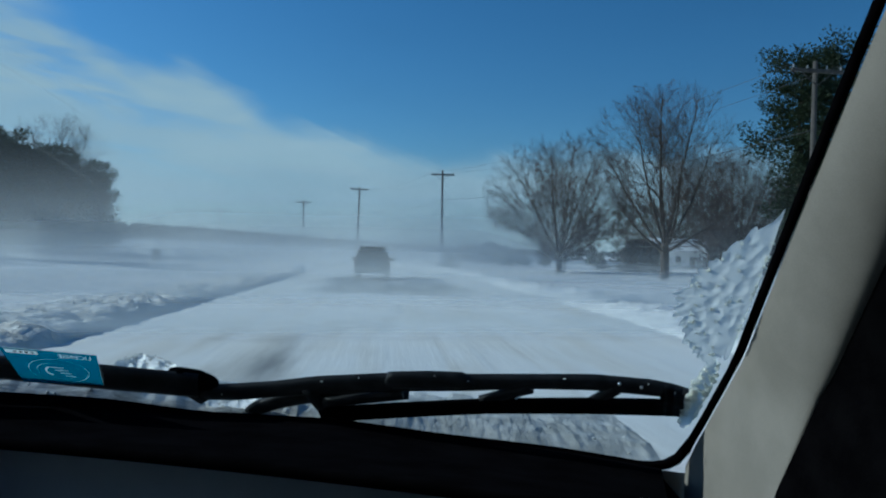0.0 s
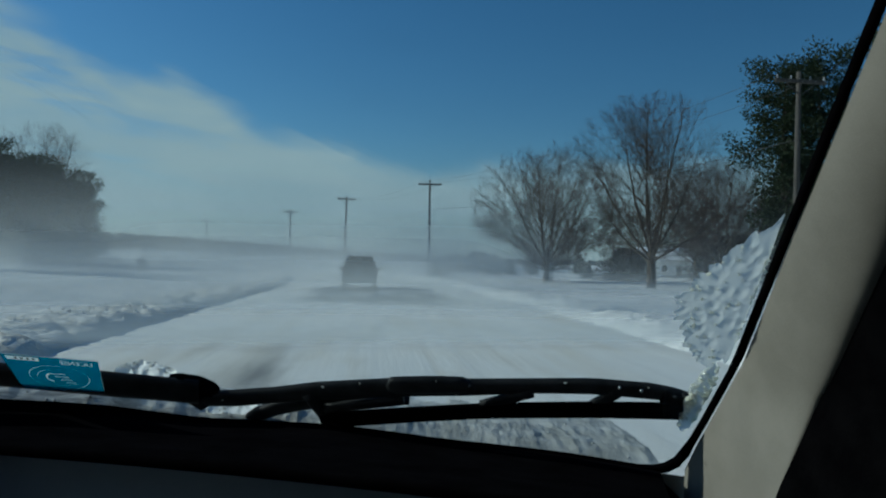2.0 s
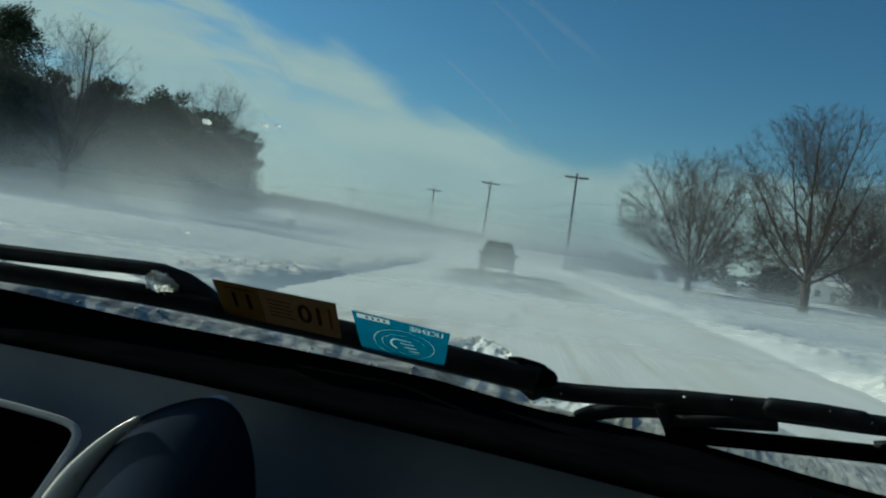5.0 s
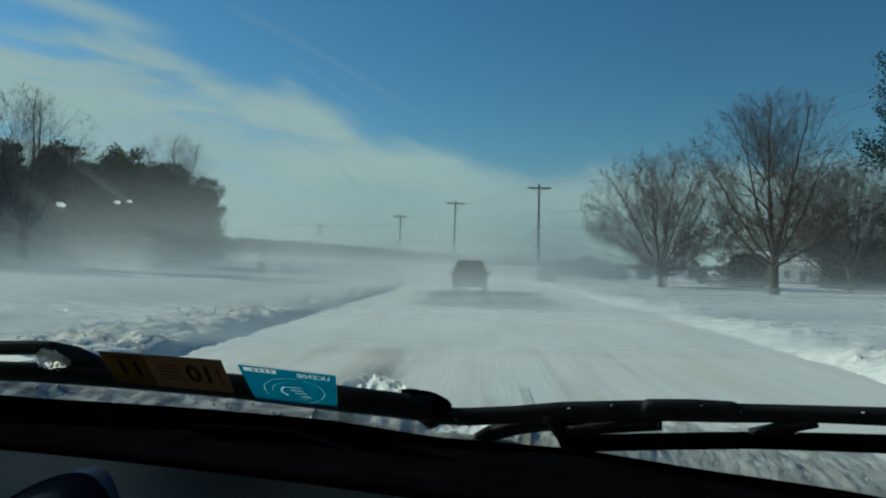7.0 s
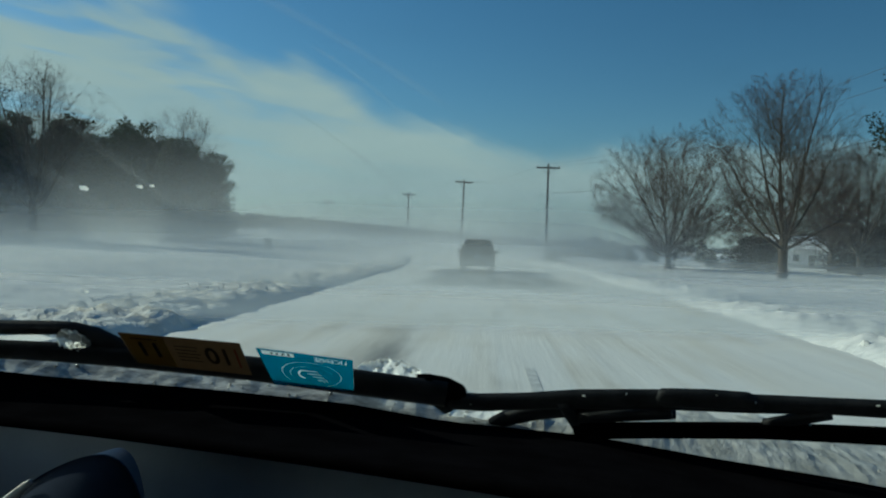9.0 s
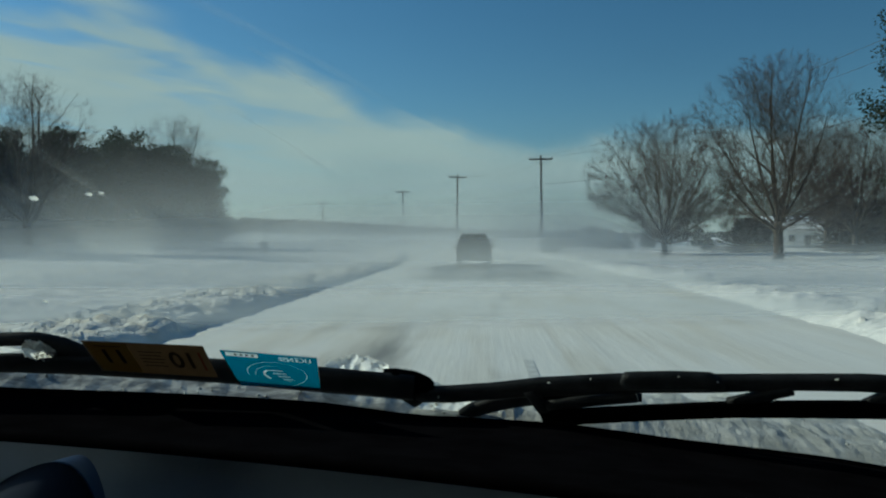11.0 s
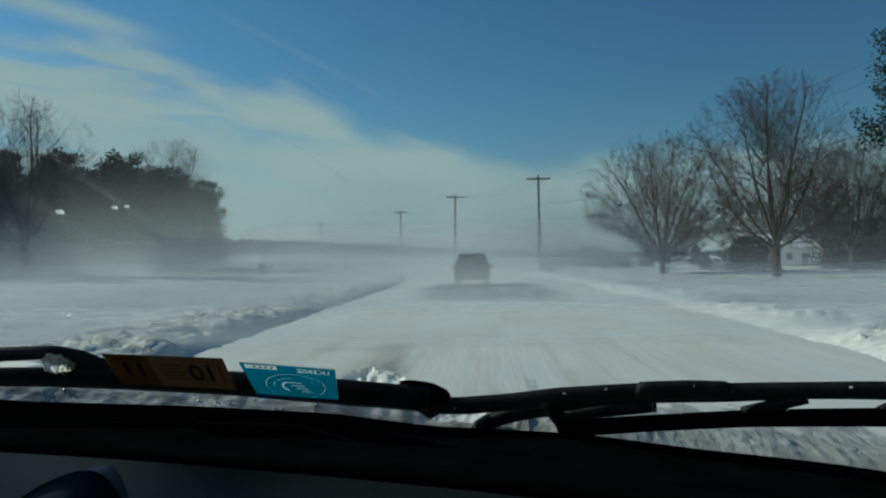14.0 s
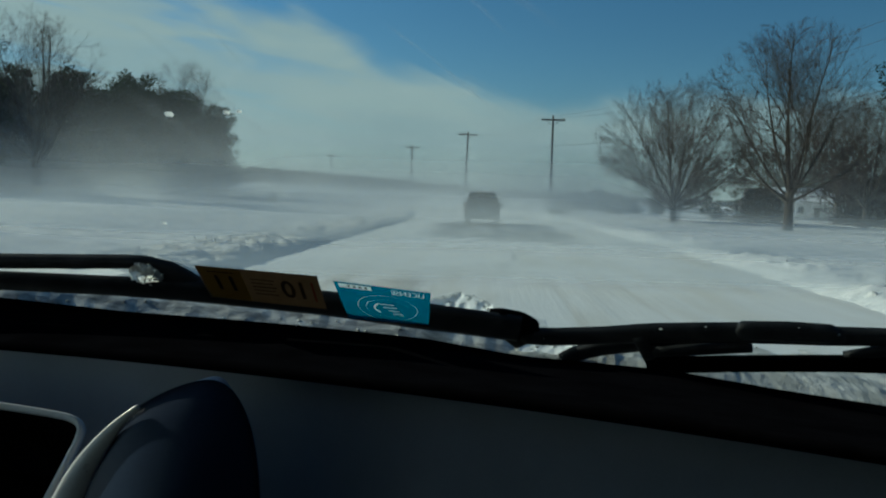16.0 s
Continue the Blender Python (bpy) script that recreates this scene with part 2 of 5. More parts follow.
def snow_matter():
    """Wind-packed snow with faint grey dirt and a fine sparkle-free relief."""
    mat = bpy.data.materials.new("wind packed snow")
    mat.use_nodes = True
    t = mat.node_tree
    add, put, m, step, noisy, mixc, combine = chain(t)
    b = t.nodes["Principled BSDF"]
    co = add("ShaderNodeNewGeometry").outputs["Position"]
    mp = add("ShaderNodeMapping")
    mp.inputs["Scale"].default_value = (0.35, 1.0, 1.0)
    mp.inputs["Rotation"].default_value = (0, 0, 0.25)
    put(mp.inputs[0], co)
    n1, n2, n3 = noisy(mp.outputs[0], 0.22, 6), noisy(co, 2.2, 6, 0.65), noisy(mp.outputs[0], 9.0, 4)
    dirt = m("MULTIPLY", step(n1, 0.52, 0.72), step(n2, 0.45, 0.65))
    put(b.inputs["Base Color"], mixc(m("MULTIPLY", dirt, 0.55), mixc(step(m("ADD", m("MULTIPLY", n2, 0.6), m("MULTIPLY", n3, 0.4)), 0.36, 0.60), (0.66, 0.67, 0.66, 1), (0.87, 0.86, 0.83, 1)), (0.50, 0.47, 0.40, 1)))
    sep = add("ShaderNodeSeparateXYZ")
    put(sep.inputs[0], co)
    # grit thrown up from the road on to the ploughed bank
    off = m("ABSOLUTE", m("ADD", sep.outputs[0], 6.0))
    grit = m("MULTIPLY", m("SUBTRACT", 1.0, step(off, 0.9, 2.6)), m("MULTIPLY", step(n2, 0.35, 0.62), m("SUBTRACT", 1.0, step(sep.outputs[1], 45.0, 70.0))))
    put(b.inputs["Base Color"], mixc(m("MULTIPLY", grit, 0.5), b.inputs["Base Color"].links[0].from_socket, (0.52, 0.47, 0.37, 1)))
    b.inputs["Roughness"].default_value, b.inputs["Specular IOR Level"].default_value = 0.75, 0.2
    bp = add("ShaderNodeBump")
    bp.inputs["Strength"].default_value, bp.inputs["Distance"].default_value = 0.8, 0.16
    put(bp.inputs["Height"], m("ADD", m("MULTIPLY", n2, 0.6), m("MULTIPLY", n3, 0.4)))
    put(b.inputs["Normal"], bp.outputs[0])
    return mat


def road_matter():
    """Asphalt under blown snow: packed snow with wheel tracks, bare and wet-dark in a worn patch."""
    mat = bpy.data.materials.new("snow blown asphalt")
    mat.use_nodes = True
    t = mat.node_tree
    add, put, m, step, noisy, mixc, combine = chain(t)
    b = t.nodes["Principled BSDF"]
    co = add("ShaderNodeNewGeometry").outputs["Position"]
    sep = add("ShaderNodeSeparateXYZ")
    put(sep.inputs[0], co)
    x, y, z = sep.outputs
    long = combine(m("MULTIPLY", x, 1.0), m("MULTIPLY", y, 0.10), 0.0)
    streak, blotch, grit = noisy(long, 1.6, 5, 0.6), noisy(co, 0.28, 5, 0.6, 0.5), noisy(co, 30.0, 4)
    fan = noisy(combine(m("MULTIPLY", x, 0.25), m("MULTIPLY", y, 0.10), 4.0), 1.0, 4, 0.6, 0.4)
    # the worn patch ahead, open between two drifts
    patch = m("MULTIPLY", m("MULTIPLY", step(y, 4.0, 9.5), m("SUBTRACT", 1.0, step(m("ADD", y, m("MULTIPLY", x, 1.1)), 15.0, 24.0))),
              m("MULTIPLY", step(x, -4.6, -2.6), m("SUBTRACT", 1.0, step(x, 1.6, 4.2))))
    far = m("MULTIPLY", m("MULTIPLY", step(y, 23.0, 30.0), m("SUBTRACT", 1.0, step(y, 44.0, 54.0))), m("MULTIPLY", step(x, -4.0, -2.0), m("SUBTRACT", 1.0, step(x, 2.5, 5.0))))
    worn = m("ADD", m("MULTIPLY", patch, 0.17), m("MULTIPLY", far, 0.46))
    bare = m("ADD", m("SUBTRACT", m("ADD", m("MULTIPLY", streak, 0.55), m("MULTIPLY", fan, 0.45)), 0.69), worn)
    # wheel tracks of the lane
    rut = m("ADD", *[m("POWER", 2.718, m("MULTIPLY", m("MULTIPLY", m("SUBTRACT", x, c), m("SUBTRACT", x, c)), -9.0)) for c in (-1.2, 0.3)])
    bare = m("ADD", bare, m("MULTIPLY", m("MULTIPLY", rut, step(fan, 0.35, 0.6)), m("MULTIPLY", 0.12, m("SUBTRACT", 1.0, step(y, 45.0, 90.0)))))
    bare = step(bare, 0.0, 0.42)
    bare = m("MULTIPLY", bare, m("SUBTRACT", 1.0, m("MULTIPLY", step(blotch, 0.45, 0.75), 0.5)))
    # long tracks pressed into the packed snow
    track = noisy(combine(m("MULTIPLY", x, 2.1), m("MULTIPLY", y, 0.010), 7.0), 1.0, 4, 0.6)
    pressed = m("MULTIPLY", step(track, 0.50, 0.66), m("SUBTRACT", 1.0, step(y, 50.0, 90.0)))
    asphalt = mixc(grit, (0.045, 0.05, 0.056, 1), (0.10, 0.105, 0.11, 1))
    snow = mixc(streak, (0.73, 0.73, 0.70, 1), (0.85, 0.84, 0.80, 1))
    snow = mixc(m("MULTIPLY", step(m("ADD", m("MULTIPLY", fan, 0.5), m("MULTIPLY", streak, 0.5)), 0.44, 0.66), 0.55), snow, (0.60, 0.55, 0.45, 1))
    snow = mixc(m("MULTIPLY", pressed, 0.30), snow, (0.52, 0.48, 0.41, 1))
    put(b.inputs["Base Color"], mixc(bare, snow, asphalt))
    put(b.inputs["Roughness"], m("SUBTRACT", 0.8, m("MULTIPLY", bare, 0.3)))
    b.inputs["Specular IOR Level"].default_value = 0.3
    bp = add("ShaderNodeBump")
    bp.inputs["Strength"].default_value, bp.inputs["Distance"].default_value = 0.5, 0.05
    put(bp.inputs["Height"], m("ADD", m("ADD", m("MULTIPLY", streak, 0.8), m("MULTIPLY", track, -0.6)), m("MULTIPLY", grit, 0.1)))
    put(b.inputs["Normal"], bp.outputs[0])
    return mat


def veil_matter():
    """Snow dust in the wind: mostly air, thinner with height and torn into streaks."""
    mat = bpy.data.materials.new("airborne snow dust")
    mat.use_nodes = True
    t = mat.node_tree
    t.nodes.clear()
    add, put, m, step, noisy, mixc, combine = chain(t)
    sep = add("ShaderNodeSeparateXYZ")
    geo = add("ShaderNodeNewGeometry").outputs["Position"]
    put(sep.inputs[0], geo)
    x, y, z = sep.outputs
    h = m("MINIMUM", m("ADD", 0.50, m("MULTIPLY", m("MULTIPLY", y, y), 0.00070)), 3.8)
    h = m("MULTIPLY", h, m("SUBTRACT", 1.0, m("MULTIPLY", step(y, 88.0, 118.0), 0.68)))
    field = m("MULTIPLY", step(m("DIVIDE", x, y), -0.20, -0.34), step(y, 40.0, 66.0))
    h = m("MULTIPLY", h, m("SUBTRACT", 1.0, m("MULTIPLY", field, 0.32)))
    n = noisy(combine(m("DIVIDE", x, m("MULTIPLY", h, 9.0)), m("MULTIPLY", y, 0.3), m("DIVIDE", z, m("MULTIPLY", h, 4.0))), 1.0, 3, 0.5, 0.1)
    fade = m("POWER", 2.718, m("MULTIPLY", m("DIVIDE", z, h), m("SUBTRACT", -0.75, m("MULTIPLY", n, 0.5))))
    top = m("SUBTRACT", 1.0, step(m("DIVIDE", z, h), 2.2, 4.4))
    low = step(z, 0.03, m("MULTIPLY", h, m("ADD", 0.24, m("MULTIPLY", n, 0.5))))
    side = m("SUBTRACT", 1.0, m("MULTIPLY", m("MULTIPLY", step(m("DIVIDE", x, y), 0.11, 0.27), step(z, 0.3, 1.3)), 0.72))
    a = m("MULTIPLY", m("MULTIPLY", m("MULTIPLY", fade, m("MULTIPLY", top, low)), m("ADD", 0.48, m("MULTIPLY", n, 0.74))), m("MULTIPLY", side, m("ADD", 0.82, m("MULTIPLY", y, 0.005))), clamp=True)
    drift = m("MULTIPLY", field, m("MULTIPLY", m("SUBTRACT", 1.0, step(y, 90.0, 98.0)), m("SUBTRACT", step(z, 2.5, 6.0), step(z, 7.5, 12.5))))
    a = m("ADD", a, m("MULTIPLY", drift, m("ADD", 0.06, m("MULTIPLY", n, 0.10))), clamp=True)
    dif, tr, lu, mx, mx2, out = add("ShaderNodeBsdfDiffuse"), add("ShaderNodeBsdfTransparent"), add("ShaderNodeBsdfTranslucent"), add("ShaderNodeMixShader"), add("ShaderNodeMixShader"), add("ShaderNodeOutputMaterial")
    dif.inputs[0].default_value = lu.inputs[0].default_value = (0.82, 0.89, 0.95, 1)
    mx2.inputs[0].default_value = 0.55
    put(dif.inputs["Normal"], combine(-0.45, -0.35, 0.82)), put(lu.inputs["Normal"], combine(0.50, -0.25, -0.83))
    put(mx2.inputs[1], dif.outputs[0]), put(mx2.inputs[2], lu.outputs[0])
    put(mx.inputs[0], a), put(mx.inputs[1], tr.outputs[0]), put(mx.inputs[2], mx2.outputs[0])
    put(out.inputs[0], mx.outputs[0])
    return mat


def film_matter():
    """Coloured see-through film over the pale sheet of the decal."""
    mat = bpy.data.materials.new("blue decal film")
    mat.use_nodes = True
    t = mat.node_tree
    t.nodes.clear()
    add, put, m, step, noisy, mixc, combine = chain(t)
    tr, df, mx, out = add("ShaderNodeBsdfTransparent"), add("ShaderNodeBsdfDiffuse"), add("ShaderNodeMixShader"), add("ShaderNodeOutputMaterial")
    n = noisy(add("ShaderNodeTexCoord").outputs["Object"], 60.0, 4)
    put(tr.inputs[0], mixc(n, (0.0, 0.44, 0.58, 1), (0.015, 0.53, 0.67, 1)))
    df.inputs[0].default_value = (0.0, 0.35, 0.55, 1)
    mx.inputs[0].default_value = 0.05
    put(mx.inputs[1], tr.outputs[0]), put(mx.inputs[2], df.outputs[0]), put(out.inputs[0], mx.outputs[0])
    return mat


def pane_matter():
    """Thin windscreen glass with a salty film: clear, a little glossy, dull streaks."""
    mat = bpy.data.materials.new("salty windscreen glass")
    mat.use_nodes = True
    t = mat.node_tree
    t.nodes.clear()
    add, put, m, step, noisy, mixc, combine = chain(t)
    co = add("ShaderNodeTexCoord").outputs["Object"]
    mp = add("ShaderNodeMapping")
    mp.inputs["Rotation"].default_value, mp.inputs["Scale"].default_value = (0.0, 0.5, 0.0), (3.0, 3.0, 14.0)
    put(mp.inputs[0], co)
    film = m("MULTIPLY", step(noisy(mp.outputs[0], 1.6, 6, 0.65), 0.5, 0.85), 0.05)
    tr, gl, df, mx, mx2, out = add("ShaderNodeBsdfTransparent"), add("ShaderNodeBsdfGlossy"), add("ShaderNodeBsdfDiffuse"), add("ShaderNodeMixShader"), add("ShaderNodeMixShader"), add("ShaderNodeOutputMaterial")
    tr.inputs[0].default_value = (0.93, 0.96, 0.955, 1)
    gl.inputs["Roughness"].default_value = 0.02
    df.inputs[0].default_value = (0.7, 0.72, 0.72, 1)
    put(mx.inputs[0], m("MULTIPLY", add("ShaderNodeFresnel").outputs[0], 0.6)), put(mx.inputs[1], tr.outputs[0]), put(mx.inputs[2], gl.outputs[0])
    put(mx2.inputs[0], film), put(mx2.inputs[1], mx.outputs[0]), put(mx2.inputs[2], df.outputs[0])
    put(out.inputs[0], mx2.outputs[0])
    return mat


M["snow"], M["road"], M["veil"], M["pane"], M["film"] = snow_matter(), road_matter(), veil_matter(), pane_matter(), film_matter()

# ---- building helpers ----


def mesh_of(name, verts, faces, material, smooth=True):
    me = bpy.data.meshes.new(name)
    me.from_pydata([tuple(v) for v in verts], [], faces)
    me.materials.append(material)
    if smooth:
        me.polygons.foreach_set("use_smooth", [True] * len(me.polygons))
    me.update()
    return me


def thing(name, label, category, at=(0, 0, 0), group="", kind=""):
    ob = new(name)
    ob.location = at
    ob.empty_display_size = 0.1
    return tagged(ob, label, category, group, kind)


def piece(name, me, parent=None, label="", at=None, kind=""):
    ob = new(name, me)
    ob.parent = parent
    if at is not None:
        ob.location = at
    return tagged(ob, label, kind=kind)


def part(name, bm, material, parent, label="", smooth=True):
    me = bpy.data.meshes.new(name)
    bm.normal_update()
    bm.to_mesh(me)
    bm.free()
    me.materials.append(material)
    if smooth:
        me.polygons.foreach_set("use_smooth", [True] * len(me.polygons))
    return piece(name, me, parent, label)


def box(sx, sy, sz, at=(0, 0, 0), bevel=0.0, seg=2, turn=None):
    bm = bmesh.new()
    m = Matrix.Translation(at) @ (turn if turn else Matrix()) @ Matrix.Diagonal((sx, sy, sz, 1))
    bmesh.ops.create_cube(bm, size=1, matrix=m)
    if bevel:
        bmesh.ops.bevel(bm, geom=bm.edges[:], offset=bevel, segments=seg, affect="EDGES", profile=0.5)
    return bm


def rod(r1, r2, a, b, n=10):
    """A tapered rod from a to b."""
    a, b = Vector(a), Vector(b)
    bm = bmesh.new()
    q = (b - a).to_track_quat("Z", "Y").to_matrix().to_4x4()
    bmesh.ops.create_cone(bm, cap_ends=True, segments=n, radius1=r1, radius2=r2, depth=(b - a).length, matrix=Matrix.Translation((a + b) / 2) @ q)
    return bm


def grid(f, us, vs):
    """Vertices and quads of a sheet f(u, v)."""
    verts = [f(u, v) for v in vs for u in us]
    n = len(us)
    faces = [(j * n + i, j * n + i + 1, (j + 1) * n + i + 1, (j + 1) * n + i) for j in range(len(vs) - 1) for i in range(n - 1)]
    return verts, faces


def span(a, b, n):
    return [a + (b - a) * i / (n - 1) for i in range(n)]


def bend(x, xs, ys):
    """Smooth reading of a short profile."""
    return float(np.interp(x, xs, ys))


def sweep(path, wide, deep, n=8, up=Vector((0, -0.67, 0.74))):
    """A bar of rounded section along a path; wide and deep are half sizes at each point."""
    verts, faces = [], []
    path = [Vector(p) for p in path]
    for i, p in enumerate(path):
        t = (path[min(i + 1, len(path) - 1)] - path[max(i - 1, 0)]).normalized()
        out = t.cross(up).normalized()
        upv = out.cross(t).normalized()
        w, d = (wide[i], deep[i])
        for k in range(n):
            a = 2 * math.pi * (k + 0.5) / n
            c, s = math.cos(a), math.sin(a)
            c, s = math.copysign(abs(c) ** 0.6, c), math.copysign(abs(s) ** 0.6, s)
            verts.append(p + upv * (w * s) + out * (d * c))
    for i in range(len(path) - 1):
        for k in range(n):
            faces.append((i * n + k, i * n + (k + 1) % n, (i + 1) * n + (k + 1) % n, (i + 1) * n + k))
    faces.append(tuple(range(n))[::-1])
    faces.append(tuple(range((len(path) - 1) * n, len(path) * n)))
    return verts, faces


def resample(xs, ys, n):
    return [(x, bend(x, xs, ys)) for x in span(xs[0], xs[-1], n)]


def rough_noise(x, y, z, s):
    return noise.noise(Vector((x * s, y * s, z * s)))


# ---- the land: one sheet of snow, a road that bends to the left ----


def road_middle(y):
    return 0.0 if y < 40 else -0.2 * (math.sqrt((y - 40) ** 2 + 1600) - 40)


def smooth(a, b, x):
    t = min(1.0, max(0.0, (x - a) / (b - a)))
    return t * t * (3 - 2 * t)


ROAD_L, ROAD_R = -4.7, 5.6


def land(d, y):
    """Height of the snow at d metres right of the road's middle."""
    x = d + road_middle(y)
    d += (0.45 * rough_noise(0, y, 20, 0.22) + 0.20 * rough_noise(0, y, 21, 0.9)) if d > 0 else 0.14 * rough_noise(0, y, 22, 0.6)
    near = 1.0 - smooth(60, 140, y)
    far = smooth(220, 560, y)
    rise = far * (11.0 * (1 - smooth(-260, 110, x)) + 1.0) + 0.6 * far * rough_noise(x, y, 0, 0.006)
    if ROAD_L + 0.05 < d < ROAD_R - 0.05:
        return -0.06 + rise
    h = 0.0
    if d <= ROAD_L + 0.05:
        e = ROAD_L - d
        lump = 0.5 + 0.5 * rough_noise(x, y, 0, 1.3) + 0.35 * rough_noise(x, y, 3, 3.7) + 0.40 * rough_noise(x, y, 5, 8.0) + 0.25 * rough_noise(x, y, 6, 15.0)
        ridge = smooth(-0.05, 0.7, e) * (1 - smooth(1.4, 3.2, e))
        h = 0.09 + ridge * (0.02 + 0.22 * max(0, lump)) + 0.14 * smooth(2, 12, e)
        h += 0.06 * near * rough_noise(x * 0.5, y, 1, 0.7) * smooth(1, 3, e) + 0.07 * near * rough_noise(x, y, 7, 2.0) + 0.045 * near * rough_noise(x, y, 9, 4.5)
        h += 0.45 * smooth(8, 30, e) * smooth(20, 70, y) + 0.12 * rough_noise(x, y, 2, 0.09)
        h = h * smooth(-0.06, 0.30, e) - 0.06 * (1 - smooth(-0.06, 0.2, e))
    else:
        e = d - ROAD_R
        lump = 0.5 + 0.5 * rough_noise(x, y, 8, 1.2) + 0.35 * rough_noise(x, y, 9, 3.6) + 0.40 * rough_noise(x, y, 4, 7.0)
        ridge = smooth(0.1, 1.0, e) * (1 - smooth(1.8, 3.4, e))
        h = 0.05 + ridge * (0.03 + 0.22 * max(0, lump)) + 0.12 * smooth(3, 14, e)
        h += 0.07 * near * rough_noise(x * 0.4, y, 6, 0.5) * smooth(1, 3, e) + 0.10 * rough_noise(x, y, 2, 0.08)
        h = h * smooth(-0.06, 0.5, e) - 0.06 * (1 - smooth(-0.06, 0.25, e))
    return h + rise


def build_land():
    ds = [-1500, -1000, -700, -480, -330, -230, -160, -115, -85, -62, -46, -35, -27, -22, -18.5, -16] + span(-14, -8.2, 22) + span(-8.0, -4.2, 46)
    ds += [-3.5, 0, 3.5] + span(4.8, 9.6, 44) + span(9.9, 16, 20) + [17.5, 19, 21, 24, 28, 33, 40, 50, 64, 84, 115, 160, 230, 330, 480, 700, 1000, 1500]
    ys = [-60, -40, -25, -15, -8, -3, 0, 2] + span(3, 26, 150) + span(26.3, 60, 110)
    y = 60.0
    while y < 1700:
        y *= 1.035
        ys.append(y)
    verts, faces = grid(lambda d, y: (d + road_middle(y), y, land(d, y)), ds, ys)
    tagged(new("ground", mesh_of("ground", verts, faces, M["snow"])), "white wind-packed snow fields with rough ploughed banks", "ground", kind="structure")
    us = span(ROAD_L - 0.5, ROAD_R + 1.1, 38)
    yr = [-60, -30, -10] + span(0, 60, 121) + [60 * 1.04 ** i for i in range(1, 38)]
    verts, faces = grid(lambda d, y: (d + road_middle(y), y, 0.012 * rough_noise(d, y * 0.12, 0, 1.1) + smooth(300, 560, y) * 6.0), us, yr)
    road = tagged(new("road", mesh_of("road", verts, faces, M["road"])), "asphalt road under packed and blowing snow", "road", kind="structure")
    for y0 in (7.2, 19.2):
        verts, faces = grid(lambda d, y: (d, y, 0.006 + 0.012 * rough_noise(d, y * 0.12, 0, 1.1)), span(0.50, 0.62, 3), span(y0, y0 + 2.6, 12))
        piece("lane_dash", mesh_of("lane dash", verts, faces, M["linepaint"]), road, "worn white lane dash")


build_land()


def build_clods(name, label, d0, d1, count, seed):
    """Ploughed-up clods of dirty snow along a bank."""
    rng = random.Random(seed)
    verts, faces = [], []
    ico = [(-0.53, 0.85, 0), (0.53, 0.85, 0), (-0.53, -0.85, 0), (0.53, -0.85, 0), (0, -0.53, 0.85), (0, 0.53, 0.85), (0, -0.53, -0.85), (0, 0.53, -0.85), (0.85, 0, -0.53), (0.85, 0, 0.53), (-0.85, 0, -0.53), (-0.85, 0, 0.53)]
    tri = [(0, 11, 5), (0, 5, 1), (0, 1, 7), (0, 7, 10), (0, 10, 11), (1, 5, 9), (5, 11, 4), (11, 10, 2), (10, 7, 6), (7, 1, 8), (3, 9, 4), (3, 4, 2), (3, 2, 6), (3, 6, 8), (3, 8, 9), (4, 9, 5), (2, 4, 11), (6, 2, 10), (8, 6, 7), (9, 8, 1)]
    for _ in range(count):
        y = 6 + 44 * rng.random() ** 1.5
        d = d0 + (d1 - d0) * (rng.random() + rng.random()) / 2
        r = rng.uniform(0.012, 0.05) * (1.7 if rng.random() < 0.10 else 1)
        q = Euler((rng.uniform(0, 6), rng.uniform(0, 6), rng.uniform(0, 6))).to_matrix()
        at = Vector((d + road_middle(y), y, land(d, y) + r * 0.15))
        k = len(verts)
        verts += [at + q @ Vector((p[0] * rng.uniform(0.7, 1.3), p[1] * rng.uniform(0.6, 1.4), p[2] * 0.75)) * r for p in ico]
        faces += [tuple(i + k for i in t) for t in tri]
    tagged(new(name, mesh_of(name, verts, faces, M["clod"], False)), label, "snow clods", kind="stuff")


build_clods("snow_clods", "dirty clods of ploughed snow on the bank", -8.6, -4.85, 700, 5)
build_clods("snow_clods", "scattered clods of snow along the far verge", 6.0, 10.5, 220, 6)


def build_veils():
    """Low curtains of blown snow that drift across the road and fields."""
    for y0, wide in ((13, 22), (21, 34), (33, 54), (52, 84), (78, 130), (118, 220)):
        h = min(0.50 + y0 * y0 * 0.00070, 3.8) * 4.4
        verts, faces = grid(lambda x, v: (x + road_middle(y0), y0 + 0.03 * y0 * math.sin(x * 0.11 + y0) + 0.4 * math.sin(x * 0.37), -0.05 + v * h), span(-wide, wide, 60), span(0, 1, 8))
        ob = tagged(new("blowing_snow", mesh_of("blowing snow", verts, faces, M["veil"])), "thin white curtain of wind-blown snow over the road", "blowing snow", kind="stuff")
        ob.visible_shadow = False


build_veils()

# ---- trees ----


